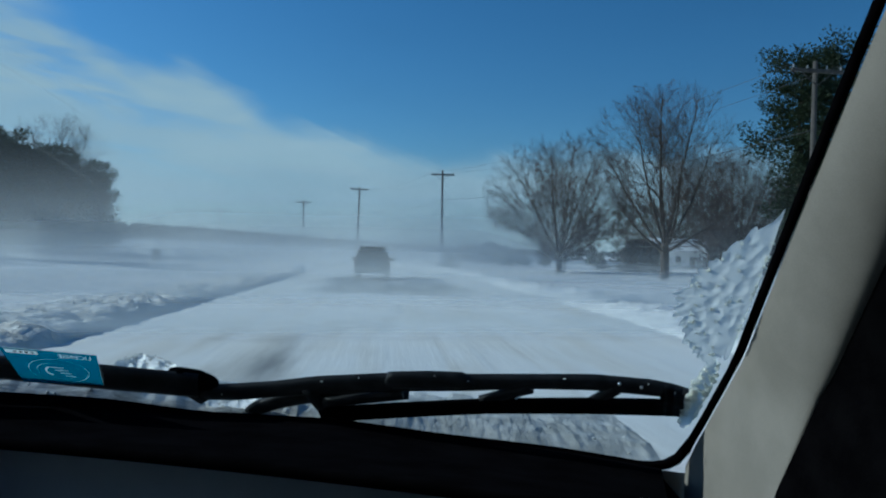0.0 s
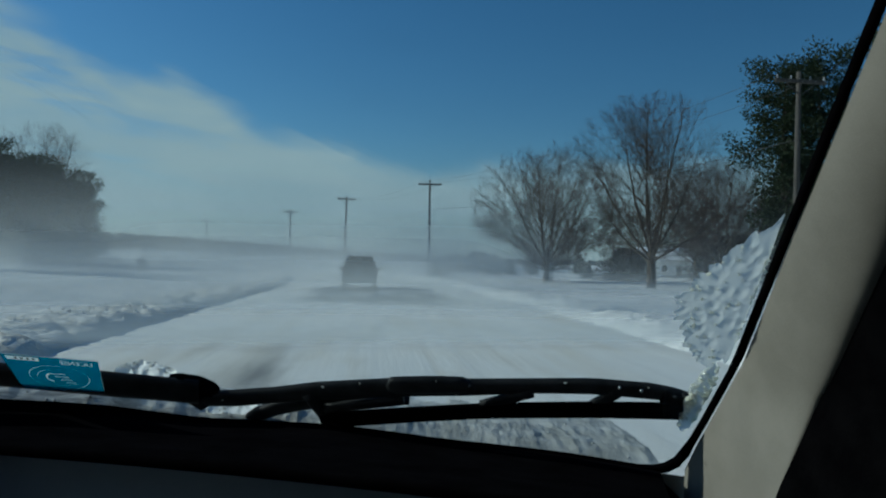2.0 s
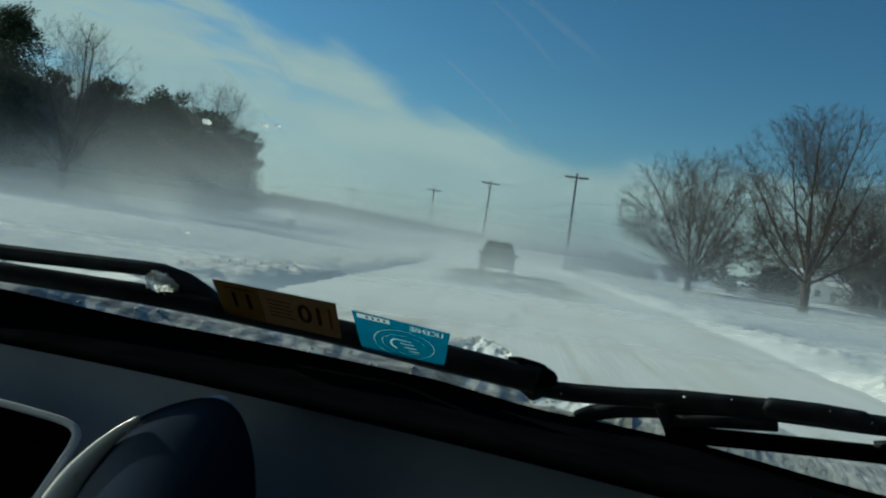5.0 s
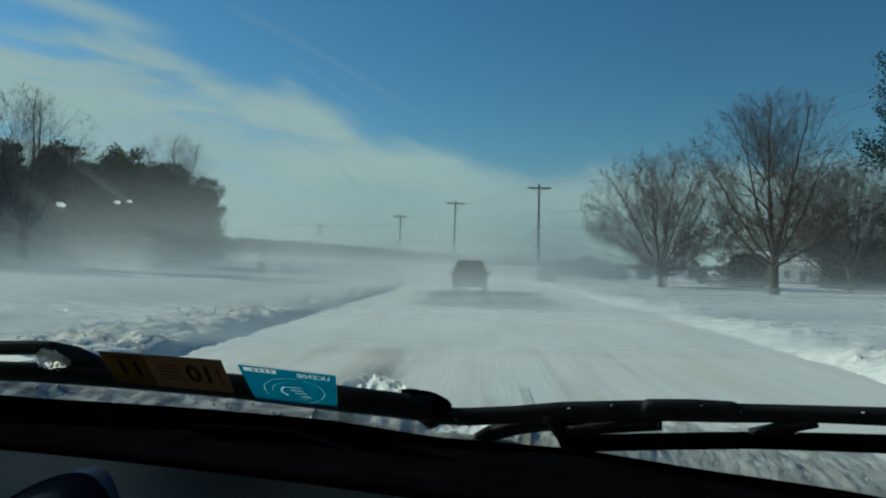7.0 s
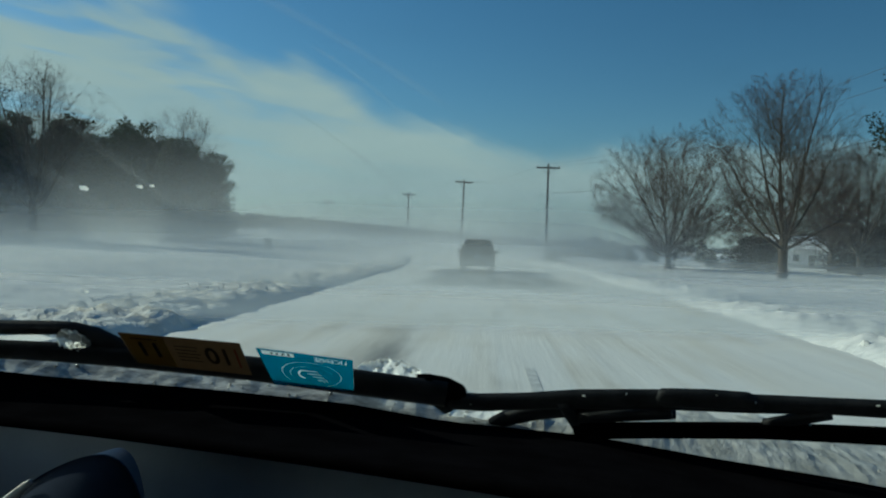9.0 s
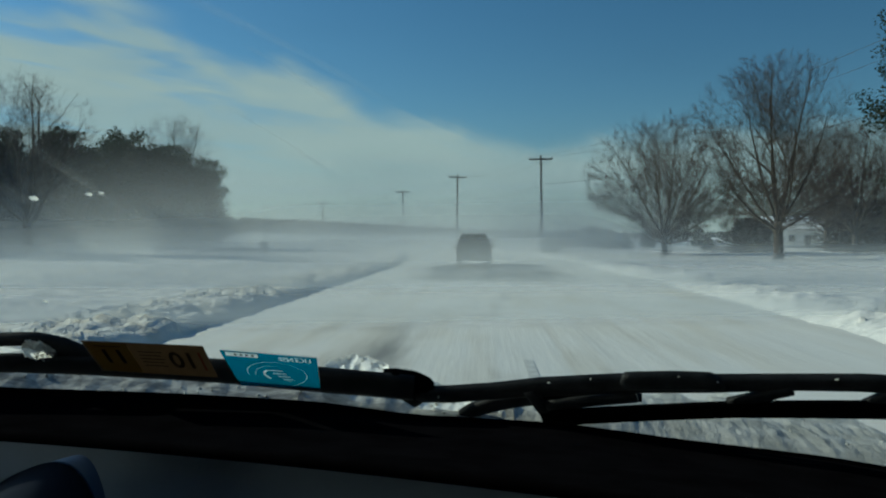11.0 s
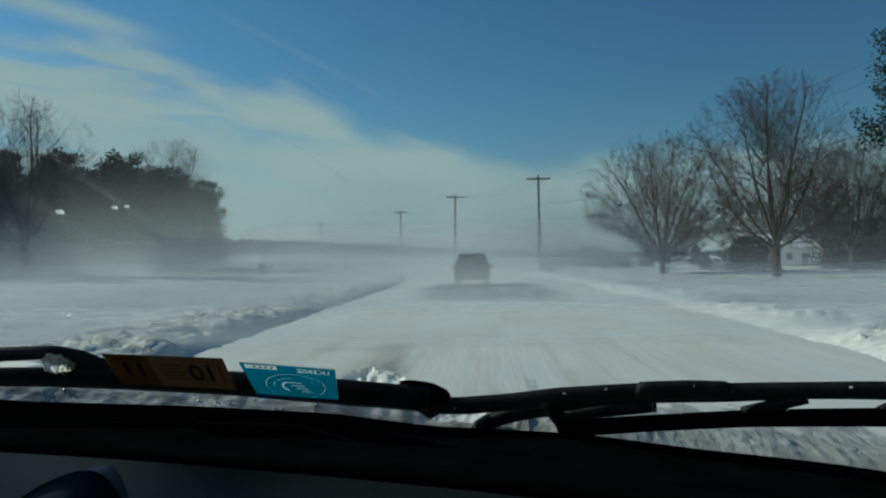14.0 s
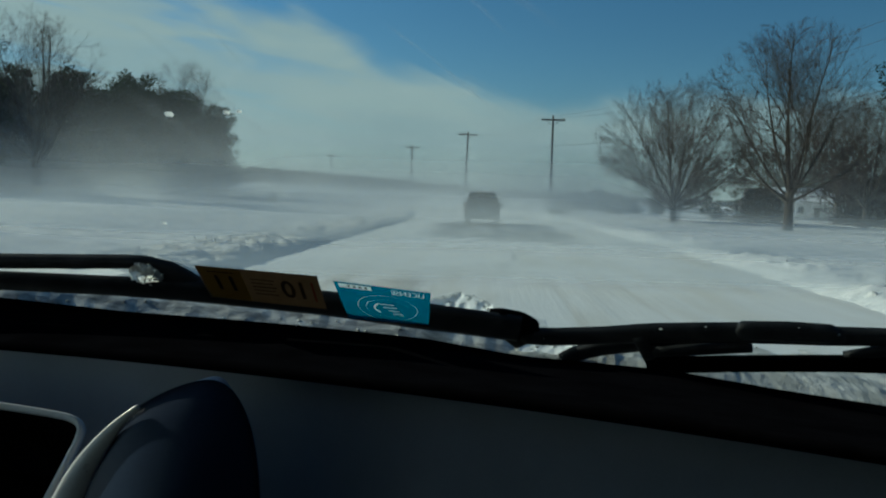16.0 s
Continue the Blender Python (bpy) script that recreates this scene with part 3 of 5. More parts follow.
class Build:
    """Gathers the faces of many small shapes for one mesh."""

    def __init__(self):
        self.v, self.f = [], []

    def tube(self, a, b, ra, rb, n=5):
        t = (b - a).normalized()
        s = t.orthogonal().normalized()
        r = t.cross(s)
        k0 = len(self.v)
        for p, q in ((a, ra), (b, rb)):
            for k in range(n):
                w = 2 * math.pi * k / n
                self.v.append(p + (s * math.cos(w) + r * math.sin(w)) * q)
        for k in range(n):
            self.f.append((k0 + k, k0 + (k + 1) % n, k0 + n + (k + 1) % n, k0 + n + k))

    def leaf(self, p, d, long, wide, rng):
        s = d.cross(Vector((rng.uniform(-1, 1), rng.uniform(-1, 1), rng.uniform(-1, 1)))).normalized()
        k = len(self.v)
        self.v += [p - s * wide, p + s * wide, p + d * long + s * wide * 0.3, p + d * long - s * wide * 0.5]
        self.f.append((k, k + 1, k + 2, k + 3))

    def mesh(self, name, material, smooth=False):
        return mesh_of(name, self.v, self.f, material, smooth)


def rand_dir(rng):
    while True:
        v = Vector((rng.uniform(-1, 1), rng.uniform(-1, 1), rng.uniform(-1, 1)))
        if 0.05 < v.length < 1:
            return v.normalized()


def pine(seed, height, crown_from=0.3, spread=0.24, tufts=30, leaves=32):
    """A loblolly-like pine: a straight trunk, limbs in tiers and rounded tufts of needles at their ends."""
    rng = random.Random(seed)
    wood, green = Build(), Build()
    top = Vector((rng.uniform(-0.3, 0.3), rng.uniform(-0.3, 0.3), height * 0.97))
    pts = [Vector((0, 0, 0))]
    for i in range(1, 9):
        s = i / 8
        pts.append(top * s + Vector((0.15 * math.sin(seed + s * 4), 0.15 * math.cos(seed * 2 + s * 5), 0)))
    r0 = height * 0.016
    for i in range(8):
        wood.tube(pts[i], pts[i + 1], r0 * (1 - 0.11 * i), r0 * (1 - 0.11 * (i + 1)), 8)
    slim = 0.44 if leaves > 60 else 0.8
    lobes = [(rng.uniform(0, 6.28), rng.uniform(0.6, 1.1)) for _ in range(6)]
    for k in range(tufts * 2):
        s = crown_from + (1 - crown_from) * (k + rng.random()) / (tufts * 2)
        i = min(7, int(s * 8))
        base = pts[i].lerp(pts[i + 1], s * 8 - i)
        rel = (s - crown_from) / (1 - crown_from)
        reach = height * spread * (math.sin(math.pi * (0.26 + 0.60 * rel)) ** 0.7) * rng.uniform(0.55, 1.12)
        a = k * 2.4 + rng.uniform(-0.5, 0.5)
        reach *= 0.75 + 0.35 * lobes[int(rel * 5.99)][1] * math.cos(a - lobes[int(rel * 5.99)][0])
        out = Vector((math.cos(a), math.sin(a), rng.uniform(-0.05, 0.45)))
        mid, end = base + out * reach * 0.55, base + out * reach + Vector((0, 0, reach * 0.12))
        wood.tube(base, mid, r0 * 0.28 * (1.2 - rel), r0 * 0.16, 4)
        wood.tube(mid, end, r0 * 0.16, r0 * 0.06, 4)
        for c, size in ((end, 1.0), (mid.lerp(end, 0.4) + rand_dir(rng) * reach * 0.18, 0.9), (mid + rand_dir(rng) * reach * 0.2, 0.8)):
            rad = height * 0.062 * size * rng.uniform(0.7, 1.25)
            for _ in range(leaves):
                d = rand_dir(rng)
                d.z = d.z * 0.75 + 0.12
                p = c + d * rad * rng.uniform(0.25, 1.0)
                green.leaf(p, (d + rand_dir(rng) * 0.7).normalized(), rad * rng.uniform(0.30, 0.52) * slim, rad * rng.uniform(0.08, 0.17) * slim, rng)
    return wood.mesh("pine trunk", M["pinebark"], True), green.mesh("pine crown", M["needles"])


def bare(seed, height, stems=8, wide=0.5, fork=0.2, sides=(14, 10, 7), splay=1.0, rise=0.09):
    """A leafless tree: a short trunk, stems that fan out and rise into a dome of fine twigs."""
    rng = random.Random(seed)
    wood, fine = Build(), Build()
    rx, rz, cz = height * wide, height * 0.46, height * 0.54

    def room(p, d):
        """How far it is from p along d to the edge of the crown."""
        q, e = Vector((p.x / rx, p.y / rx, (p.z - cz) / rz)), Vector((d.x / rx, d.y / rx, d.z / rz))
        h, k = q.dot(e), q.dot(q) - 1.0
        disc = h * h - e.dot(e) * k
        return max(0.05 * height, (-h + math.sqrt(disc)) / e.dot(e)) if disc > 0 else 0.05 * height

    def grow(p, d, long, r, level):
        n = (9, 5, 3, 2)[level]
        for i in range(n):
            lift = (rise, 0.04, 0.02, 0.0)[level]
            d = (d + rand_dir(rng) * (0.09, 0.13, 0.16, 0.14)[level] + Vector((0, 0, lift))).normalized()
            e = p + d * (long / n)
            ra, rb = r * (1 - 0.84 * i / n), r * (1 - 0.84 * (i + 1) / n)
            (wood if level < 2 else fine).tube(p, e, ra, rb, (7, 5, 3, 3)[level])
            s = (i + 1) / n
            if level < 3 and (s > 0.2 or level):
                count = sides[level] / n
                for _ in range(int(count + rng.random())):
                    side = d.cross(rand_dir(rng)).normalized()
                    w = rng.uniform(0.45, 0.95)
                    out = (d * math.cos(w) + side * math.sin(w) + Vector((0, 0, 0.10))).normalized()
                    q = p.lerp(e, rng.random())
                    size = min(long * rng.uniform(0.40, 0.68) * (1.15 - 0.45 * s), room(q, out) * rng.uniform(0.85, 1.05))
                    grow(q, out, size, max(0.0072, rb * rng.uniform(0.40, 0.60)), level + 1)
            p = e

    r0 = height * 0.021
    base = height * fork
    wood.tube(Vector((0, 0, -0.15)), Vector((0, 0, base * 0.3)), r0 * 1.4, r0 * 1.08, 12)
    wood.tube(Vector((0, 0, base * 0.3)), Vector((0, 0, base)), r0 * 1.08, r0 * 1.0, 12)
    for k in range(stems):
        s = (k + 0.5) / stems
        a = k * 2.4 + rng.uniform(-0.3, 0.3)
        lean = splay * (0.14 + 1.02 * s ** 0.8) * rng.uniform(0.9, 1.1)
        d = Vector((math.cos(a) * math.sin(lean), math.sin(a) * math.sin(lean), math.cos(lean)))
        p = Vector((0, 0, base * (1.0 - 0.35 * s)))
        grow(p, d, room(p, d) * rng.uniform(0.86, 0.98), r0 * (0.46 - 0.18 * s), 0)
    return wood.mesh("bare trunk", M["bark"], True), fine.mesh("bare twigs", M["twig"], True)


def bush(seed, high, wide, material, count=700, cone=0.6, leaf_size=0.13):
    """A shrub or small cedar: a stub of stems and a ragged mass of small leaves."""
    rng = random.Random(seed)
    wood, green = Build(), Build()
    for k in range(6):
        a = k * 1.05
        wood.tube(Vector((0, 0, -0.05)), Vector((math.cos(a) * wide * 0.4, math.sin(a) * wide * 0.4, high * 0.7)), high * 0.02, high * 0.006, 4)
    for k in range(count):
        s = rng.random() ** 0.8
        a = rng.uniform(0, 6.283)
        lim = wide * ((1 - s) ** cone) * (0.72 + 0.3 * math.sin(a * 3 + seed + s * 6) + 0.16 * math.sin(a * 7 + s * 13) + rng.uniform(-0.12, 0.24))
        r = lim * math.sqrt(rng.uniform(0.15, 1))
        p = Vector((math.cos(a) * r, math.sin(a) * r, 0.03 + s * high))
        d = (Vector((math.cos(a), math.sin(a), 0.7)) + rand_dir(rng) * 0.8).normalized()
        green.leaf(p, d, high * leaf_size * rng.uniform(0.6, 1.3), high * leaf_size * 0.28, rng)
    return wood.mesh("bush stems", M["bark"]), green.mesh("bush leaves", material)


def plant(name, meshes, parts, label, category, group, scale=1.0):
    ob = thing(name, label, category, group=group)
    for me, p in zip(meshes, parts):
        piece(p, me, ob)
    ob.scale = (scale, scale, scale)
    return ob


def ground_at(x, y):
    return land(x - road_middle(y), y)


def set_down(first, spots, rng, sink=0.1):
    """The first plant and its copies on the snow at the spots (x, y, size)."""
    for i, (x, y, s) in enumerate(spots):
        m = pose(x, y, ground_at(x, y) - sink, 0, 0, rng.uniform(0, 360))
        ob = first if i == 0 else copy_thing(first, m)
        if i == 0:
            ob.matrix_basis = m
        ob.scale = (s, s, s * rng.uniform(0.95, 1.06))


RNG = random.Random(11)
woods = "pines of the roadside wood"
kinds = [pine(3, 13.2, 0.02, 0.31, 36, 52), pine(8, 12.6, 0.02, 0.33, 36, 52), pine(21, 13.4, 0.02, 0.30, 36, 52), pine(34, 12.2, 0.02, 0.34, 36, 52)]
spots = [[], [], [], []]
for k in range(60):  # a solid wedge of pines beside the road, thick at its far end
    s = (k // 2) / 29
    x = -34.6 - 62 * s + RNG.uniform(-1.6, 1.6) - 3 * (k % 2)
    y = 98 - 10 * s + RNG.uniform(-4, 4) + 9 * (k % 2)
    size = (0.80 + 0.22 * min(1, s * 9)) * RNG.uniform(0.94, 1.05)
    spots[k % 4].append((x, y, size))
for ms, sp in zip(kinds, spots):
    set_down(plant("pine_tree", ms, ("trunk", "crown"), "dark green pine with a dense rounded crown", "pine tree", woods), sp, RNG)
tall = [pine(55, 15.0, 0.10, 0.24, 36, 130), pine(71, 16.5, 0.16, 0.22, 36, 130)]
set_down(plant("pine_tree", tall[0], ("trunk", "crown"), "tall ragged dark pine at the edge of a snowy field", "pine tree", "tall roadside pines"), [(-39.4, 58, 0.90), (-44, 62, 0.92), (-50, 67, 0.95), (-49, 55, 1.0), (-63, 75, 1.05)], RNG)
set_down(plant("pine_tree", tall[1], ("trunk", "crown"), "tall dark pine behind brown thickets", "pine tree", "tall pines by the thickets"), [(30.2, 55, 1.0), (36, 61, 1.1), (37, 50, 1.2), (42, 58, 1.15), (33.6, 47, 1.1)], RNG)
set_down(plant("bare_tree", bare(5, 10.6, 18, 0.58, 0.14, (15, 11, 7), 1.30, 0.015), ("trunk", "twigs"), "leafless grey tree with many rising stems", "tree", "bare trees along the snowy verge"), [(14.1, 62, 1.02), (46, 84, 1.15)], RNG)
set_down(plant("bare_tree", bare(12, 12.0, 12, 0.47, 0.19, (14, 10, 7), 1.04, 0.045), ("trunk", "twigs"), "large leafless tree with a wide forking crown", "tree", "bare trees along the snowy verge"), [(17.6, 48, 1.0), (28.5, 62, 0.86), (31.5, 74, 0.95), (41, 72, 1.0)], RNG)
set_down(plant("bare_tree", bare(29, 14.5, 9, 0.46, 0.22, (12, 8, 7)), ("trunk", "twigs"), "tall leafless tree over the pine wood", "tree", "bare trees over the wood"), [(-36.0, 61, 0.98), (-41, 104, 1.18), (-62, 108, 0.98)], RNG)
cedar_bush = bush(4, 2.2, 1.0, M["cedar"], 900, 0.55)
set_down(plant("cedar_bush", cedar_bush, ("stems", "leaves"), "small dark cedar standing in the snow", "bush", "cedars by the poles"), [(7.2, 84, 0.9), (14.5, 92, 1.0), (17, 95, 0.8), (20.5, 99, 0.9), (2.0, 128, 1.0), (28, 104, 1.1), (23, 82, 0.7), (33, 100, 1.3)], RNG)
set_down(plant("pine_tree", pine(90, 9.5, 0.04, 0.34, 26), ("trunk", "crown"), "low dark pine behind the bare trees", "pine tree", "pines behind the bare trees"), [(34, 108, 0.9), (34.6, 93, 0.55), (37.0, 95, 0.45), (39, 112, 1.0), (44, 110, 0.95), (50, 114, 1.05), (56, 110, 1.1), (62, 112, 1.1), (68, 108, 1.2), (75, 110, 1.2), (83, 112, 1.2)], RNG)
hedge = bush(9, 3.6, 3.4, M["thicket"], 5200, 0.35, 0.075)
set_down(plant("thicket", hedge, ("stems", "leaves"), "brown leafless thicket in the snow", "thicket", "thickets in the field"), [(22.0, 66, 0.8), (31.2, 67, 0.95), (34, 70, 1.2), (39, 72, 1.2), (44, 74, 1.3), (50, 78, 1.3), (13, 118, 0.7), (16.5, 121, 0.85), (19.5, 122, 0.65), (40, 92, 1.3), (48, 96, 1.4), (57, 84, 1.4)], RNG)


def far_woods():
    """The wooded ridge along the horizon, in three ranks."""
    rng, b = random.Random(77), Build()
    for rank, (y0, n) in enumerate(((430, 640), (500, 600), (590, 560))):
        for k in range(n):
            x = -560 + 1120 * (k + rng.random()) / n
            y = y0 + 26 * math.sin(x * 0.011) + rng.uniform(-18, 18)
            hill = ground_at(x, y)
            high = rng.uniform(4.8, 6.4) * (0.50 + 0.50 * (1 - smooth(-120, 40, x)))
            wide = rng.uniform(3.0, 5.5)
            for _ in range(34):
                s = rng.random()
                a = rng.uniform(0, 6.28)
                r = wide * math.sqrt(rng.random()) * (1 - s * s * 0.8)
                b.leaf(Vector((x + math.cos(a) * r, y + math.sin(a) * r, hill + s * high * 0.92)), Vector((rng.uniform(-0.6, 0.6), rng.uniform(-0.6, 0.6), 1)).normalized(), high * 0.26, wide * 0.26, rng)
    tagged(new("distant_woods", b.mesh("distant woods", M["farwood"])), "hazy bare woods along the horizon ridge", "woods", kind="stuff")


far_woods()

# ---- utility poles and their lines ----


def utility_pole(height, arm=2.4):
    ob = thing("utility_pole", "weathered wooden utility pole with a crossarm", "utility pole", group="poles along the road")
    part("post", rod(0.16, 0.10, (0, 0, -0.4), (0, 0, height), 12), M["pole"], ob)
    part("crossarm", box(arm, 0.12, 0.16, (0, -0.16, height - 0.45), 0.012), M["pole"], ob)
    for s in (-1, 1):
        part("brace", box(0.85, 0.03, 0.04, (s * 0.36, -0.15, height - 0.80), 0.005, turn=pose(0, 0, 0, 0, s * -38, 0)), M["pole"], ob)
    for x in (-1.1, -0.45, 0.45, 1.1):
        part("insulator", rod(0.05, 0.03, (x * arm / 2.4, -0.14, height - 0.39), (x * arm / 2.4, -0.14, height - 0.20), 8), M["porcelain"], ob)
    return ob


POLES = [(18.6, 33.0, 3), (6.1, 81.0, 2), (-3.3, 103.0, 4), (-13.4, 134.0, 8), (-36.5, 180.0, 12), (-68.0, 245.0, 15), (-118, 340, 18)]
master = utility_pole(10.0)
for i, (x, y, turn) in enumerate(POLES):
    m = pose(x, y, ground_at(x, y), 0, (0.6, -0.4, 1.0, 0, 0.5, 0, 0)[i], turn)
    if i == 0:
        master.matrix_basis = m
    else:
        copy_thing(master, m)
lone = utility_pole(6.0, 1.0)
tagged(lone, "short grey utility pole far off in the field")
lone.matrix_basis = pose(30, 150, ground_at(30, 150), 0, 0, 20)


def wire(a, b, sag, r=0.012):
    pts = []
    for i in range(25):
        s = i / 24
        p = Vector(a).lerp(Vector(b), s)
        p.z -= sag * 4 * s * (1 - s)
        pts.append(p)
    v, f = sweep(pts, [r] * 25, [r] * 25, 5, Vector((0, 0, 1)))
    tagged(new("overhead_wire", mesh_of("overhead wire", v, f, M["wire"])), "thin dark overhead wire strung between poles", "wire", "wires between the poles")


for (x1, y1, _), (x2, y2, _) in zip(POLES[:2], POLES[1:3]):
    z1, z2 = ground_at(x1, y1), ground_at(x2, y2)
    wire((x1, y1 - 0.14, z1 + 7.0), (x2, y2 - 0.14, z2 + 7.0), 0.7, 0.013)
    for off in (-1.1, 1.1):
        wire((x1 + off, y1 - 0.14, z1 + 9.8), (x2 + off, y2 - 0.14, z2 + 9.8), 0.9, 0.008)

# ---- the car ahead ----


def build_suv():
    x0, y0 = -0.45, 42.0
    ob = thing("car", "dark dusty sport utility vehicle driving ahead on the snow", "car", (x0, y0, 0.0))
    # body: sections from the sill to the roof, closed front and back
    prof = [(0.34, 0.88), (0.55, 0.94), (0.95, 0.95), (1.08, 0.93), (1.45, 0.80), (1.68, 0.70), (1.76, 0.60)]
    verts, faces = [], []
    for yy, top in ((0.0, 1.0), (0.12, 1.0), (2.9, 1.0), (3.5, 0.66), (4.5, 0.58)):
        for z, w in prof:
            zz = 0.34 + (z - 0.34) * (top if z > 1.0 or top < 1 else 1)
            back = 0.30 * smooth(1.0, 1.76, z) if yy < 0.2 else 0.0
            verts += [(-w, yy + back, zz), (w, yy + back, zz)]
    n = len(prof) * 2
    for i in range(4):
        for k in range(len(prof) - 1):
            a, b = i * n + 2 * k, (i + 1) * n + 2 * k
            faces += [(a, a + 2, b + 2, b), (a + 1, b + 1, b + 3, a + 3)]
        a, b = i * n + n - 2, (i + 1) * n + n - 2
        faces.append((a, a + 1, b + 1, b))
        faces.append((i * n, (i + 1) * n, (i + 1) * n + 1, i * n + 1))
    for k in range(len(prof) - 1):
        a = 2 * k
        faces.append((a, a + 1, a + 3, a + 2))
        a = 4 * n + 2 * k
        faces.append((a, a + 2, a + 3, a + 1))
    body = piece("body", mesh_of("suv body", verts, faces, M["suv"], False), ob)
    bev = body.modifiers.new("bevel", "BEVEL")
    bev.width, bev.segments = 0.05, 3
    part("rear_window", box(1.28, 0.02, 0.50, (0, 0.185, 1.37), 0.008, turn=pose(0, 0, 0, -23, 0, 0)), M["suvglass"], ob)
    gate = part("tailgate", box(1.56, 0.05, 0.52, (0, -0.005, 0.80), 0.02), M["suv"], ob)
    part("plate_recess", box(0.50, 0.02, 0.20, (0, -0.035, 0.83), 0.01), M["suvglass"], gate)
    part("plate", box(0.31, 0.012, 0.15, (0, -0.048, 0.83), 0.004), M["siding"], gate, "pale plate, unreadable")
    part("handle", box(0.30, 0.03, 0.04, (0, -0.04, 1.0), 0.008), M["chrome"], gate)
    part("bumper", box(1.86, 0.20, 0.24, (0, -0.04, 0.48), 0.05), M["suvglass"], ob)
    part("roof_spoiler", box(1.22, 0.22, 0.05, (0, 0.22, 1.74), 0.02), M["suv"], ob)
    for s in (-1, 1):
        lamp = part("tail_lamp", box(0.13, 0.09, 0.40, (s * 0.86, 0.02, 0.98), 0.02), M["redlens"], ob)
        part("reverse_lens", box(0.09, 0.03, 0.08, (s * 0.86, -0.035, 0.90), 0.01), M["whiteprint"], lamp)
        part("mirror", box(0.20, 0.14, 0.17, (s * 1.06, 2.75, 1.08), 0.04), M["suv"], ob)
        part("roof_rail", rod(0.02, 0.02, (s * 0.58, 0.5, 1.80), (s * 0.58, 2.5, 1.80), 8), M["black"], ob)
        part("exhaust", rod(0.035, 0.035, (s * 0.55, -0.1, 0.33), (s * 0.55, 0.2, 0.33), 10), M["chrome"], ob) if s < 0 else None
        for yy in (0.85, 3.65):
            bm = bmesh.new()
            bmesh.ops.create_cone(bm, cap_ends=True, segments=24, radius1=0.37, radius2=0.37, depth=0.25, matrix=pose(s * 0.80, yy, 0.375, 0, 90, 0))
            bmesh.ops.bevel(bm, geom=[e for e in bm.edges if len(e.link_faces) == 2 and e.calc_face_angle(0) > 1], offset=0.04, segments=2, affect="EDGES")
            w = part("wheel", bm, M["tyre"], ob)
            part("rim", rod(0.22, 0.20, (s * 0.90, yy, 0.375), (s * 0.935, yy, 0.375), 16), M["chrome"], w)
    part("axle_shade", box(1.4, 3.6, 0.12, (0, 2.2, 0.42), 0.02), M["black"], ob)


build_suv()

# ---- house and roadside things ----


def build_house():
    ob = thing("house", "small white house with a snow-covered roof behind thickets", "house", (36.2, 93.0, ground_at(36.2, 93)))
    ob.scale = (0.66, 0.66, 0.66)
    ob.rotation_euler = (0, 0, radians(-12))
    part("wall", box(11, 7, 3.0, (0, 0, 1.5), 0.02), M["siding"], ob)
    bm = bmesh.new()
    vs = [bm.verts.new(p) for p in ((-6, -4, 2.9), (6, -4, 2.9), (6, 0, 5.2), (-6, 0, 5.2), (-6, 4, 2.9), (6, 4, 2.9), (-6, -4, 3.15), (6, -4, 3.15), (6, 0, 5.5), (-6, 0, 5.5), (-6, 4, 3.15), (6, 4, 3.15))]
    for f in ((0, 1, 2, 3), (3, 2, 5, 4), (6, 9, 8, 7), (9, 10, 11, 8), (0, 6, 7, 1), (4, 5, 11, 10), (0, 3, 9, 6), (3, 4, 10, 9), (1, 7, 8, 2), (2, 8, 11, 5)):
        bm.faces.new([vs[i] for i in f])
    part("roof", bm, M["roofsnow"], ob, "roof under smooth snow", False)
    for s in (-5.49, 5.49):
        bm = bmesh.new()
        bm.faces.new([bm.verts.new(p) for p in ((s, -3.5, 3.0), (s, 3.5, 3.0), (s, 0, 5.0))])
        part("gable", bm, M["siding"], ob)
    for x in (-3.6, -1.4, 3.4):
        w = part("window", box(1.1, 0.08, 1.3, (x, -3.52, 1.6), 0.02), M["siding"], ob)
        part("pane", box(0.9, 0.04, 1.1, (x, -3.56, 1.6), 0.01), M["glassdark"], w)
        part("sill", box(1.3, 0.14, 0.06, (x, -3.57, 0.92), 0.01), M["siding"], w)
    part("door", box(0.95, 0.08, 2.05, (1.1, -3.53, 1.05), 0.02), M["mailmetal"], ob)


build_house()


def build_bin(x, y):
    ob = thing("wheeled_bin", "dark wheeled refuse bin on the snowy verge", "bin", (x, y, ground_at(x, y) - 0.02))
    bm = box(0.58, 0.62, 0.95, (0, 0, 0.52), 0.03)
    for v in bm.verts:
        k = 0.82 + 0.18 * v.co.z
        v.co.x *= k
        v.co.y *= k
    part("body", bm, M["binplastic"], ob)
    part("lid", box(0.64, 0.72, 0.07, (0, -0.03, 1.03), 0.02), M["binplastic"], ob)
    part("handle", rod(0.02, 0.02, (-0.25, 0.36, 0.98), (0.25, 0.36, 0.98), 8), M["binplastic"], ob)
    for s in (-1, 1):
        part("wheel", rod(0.12, 0.12, (s * 0.25, 0.26, 0.12), (s * 0.31, 0.26, 0.12), 14), M["black"], ob)


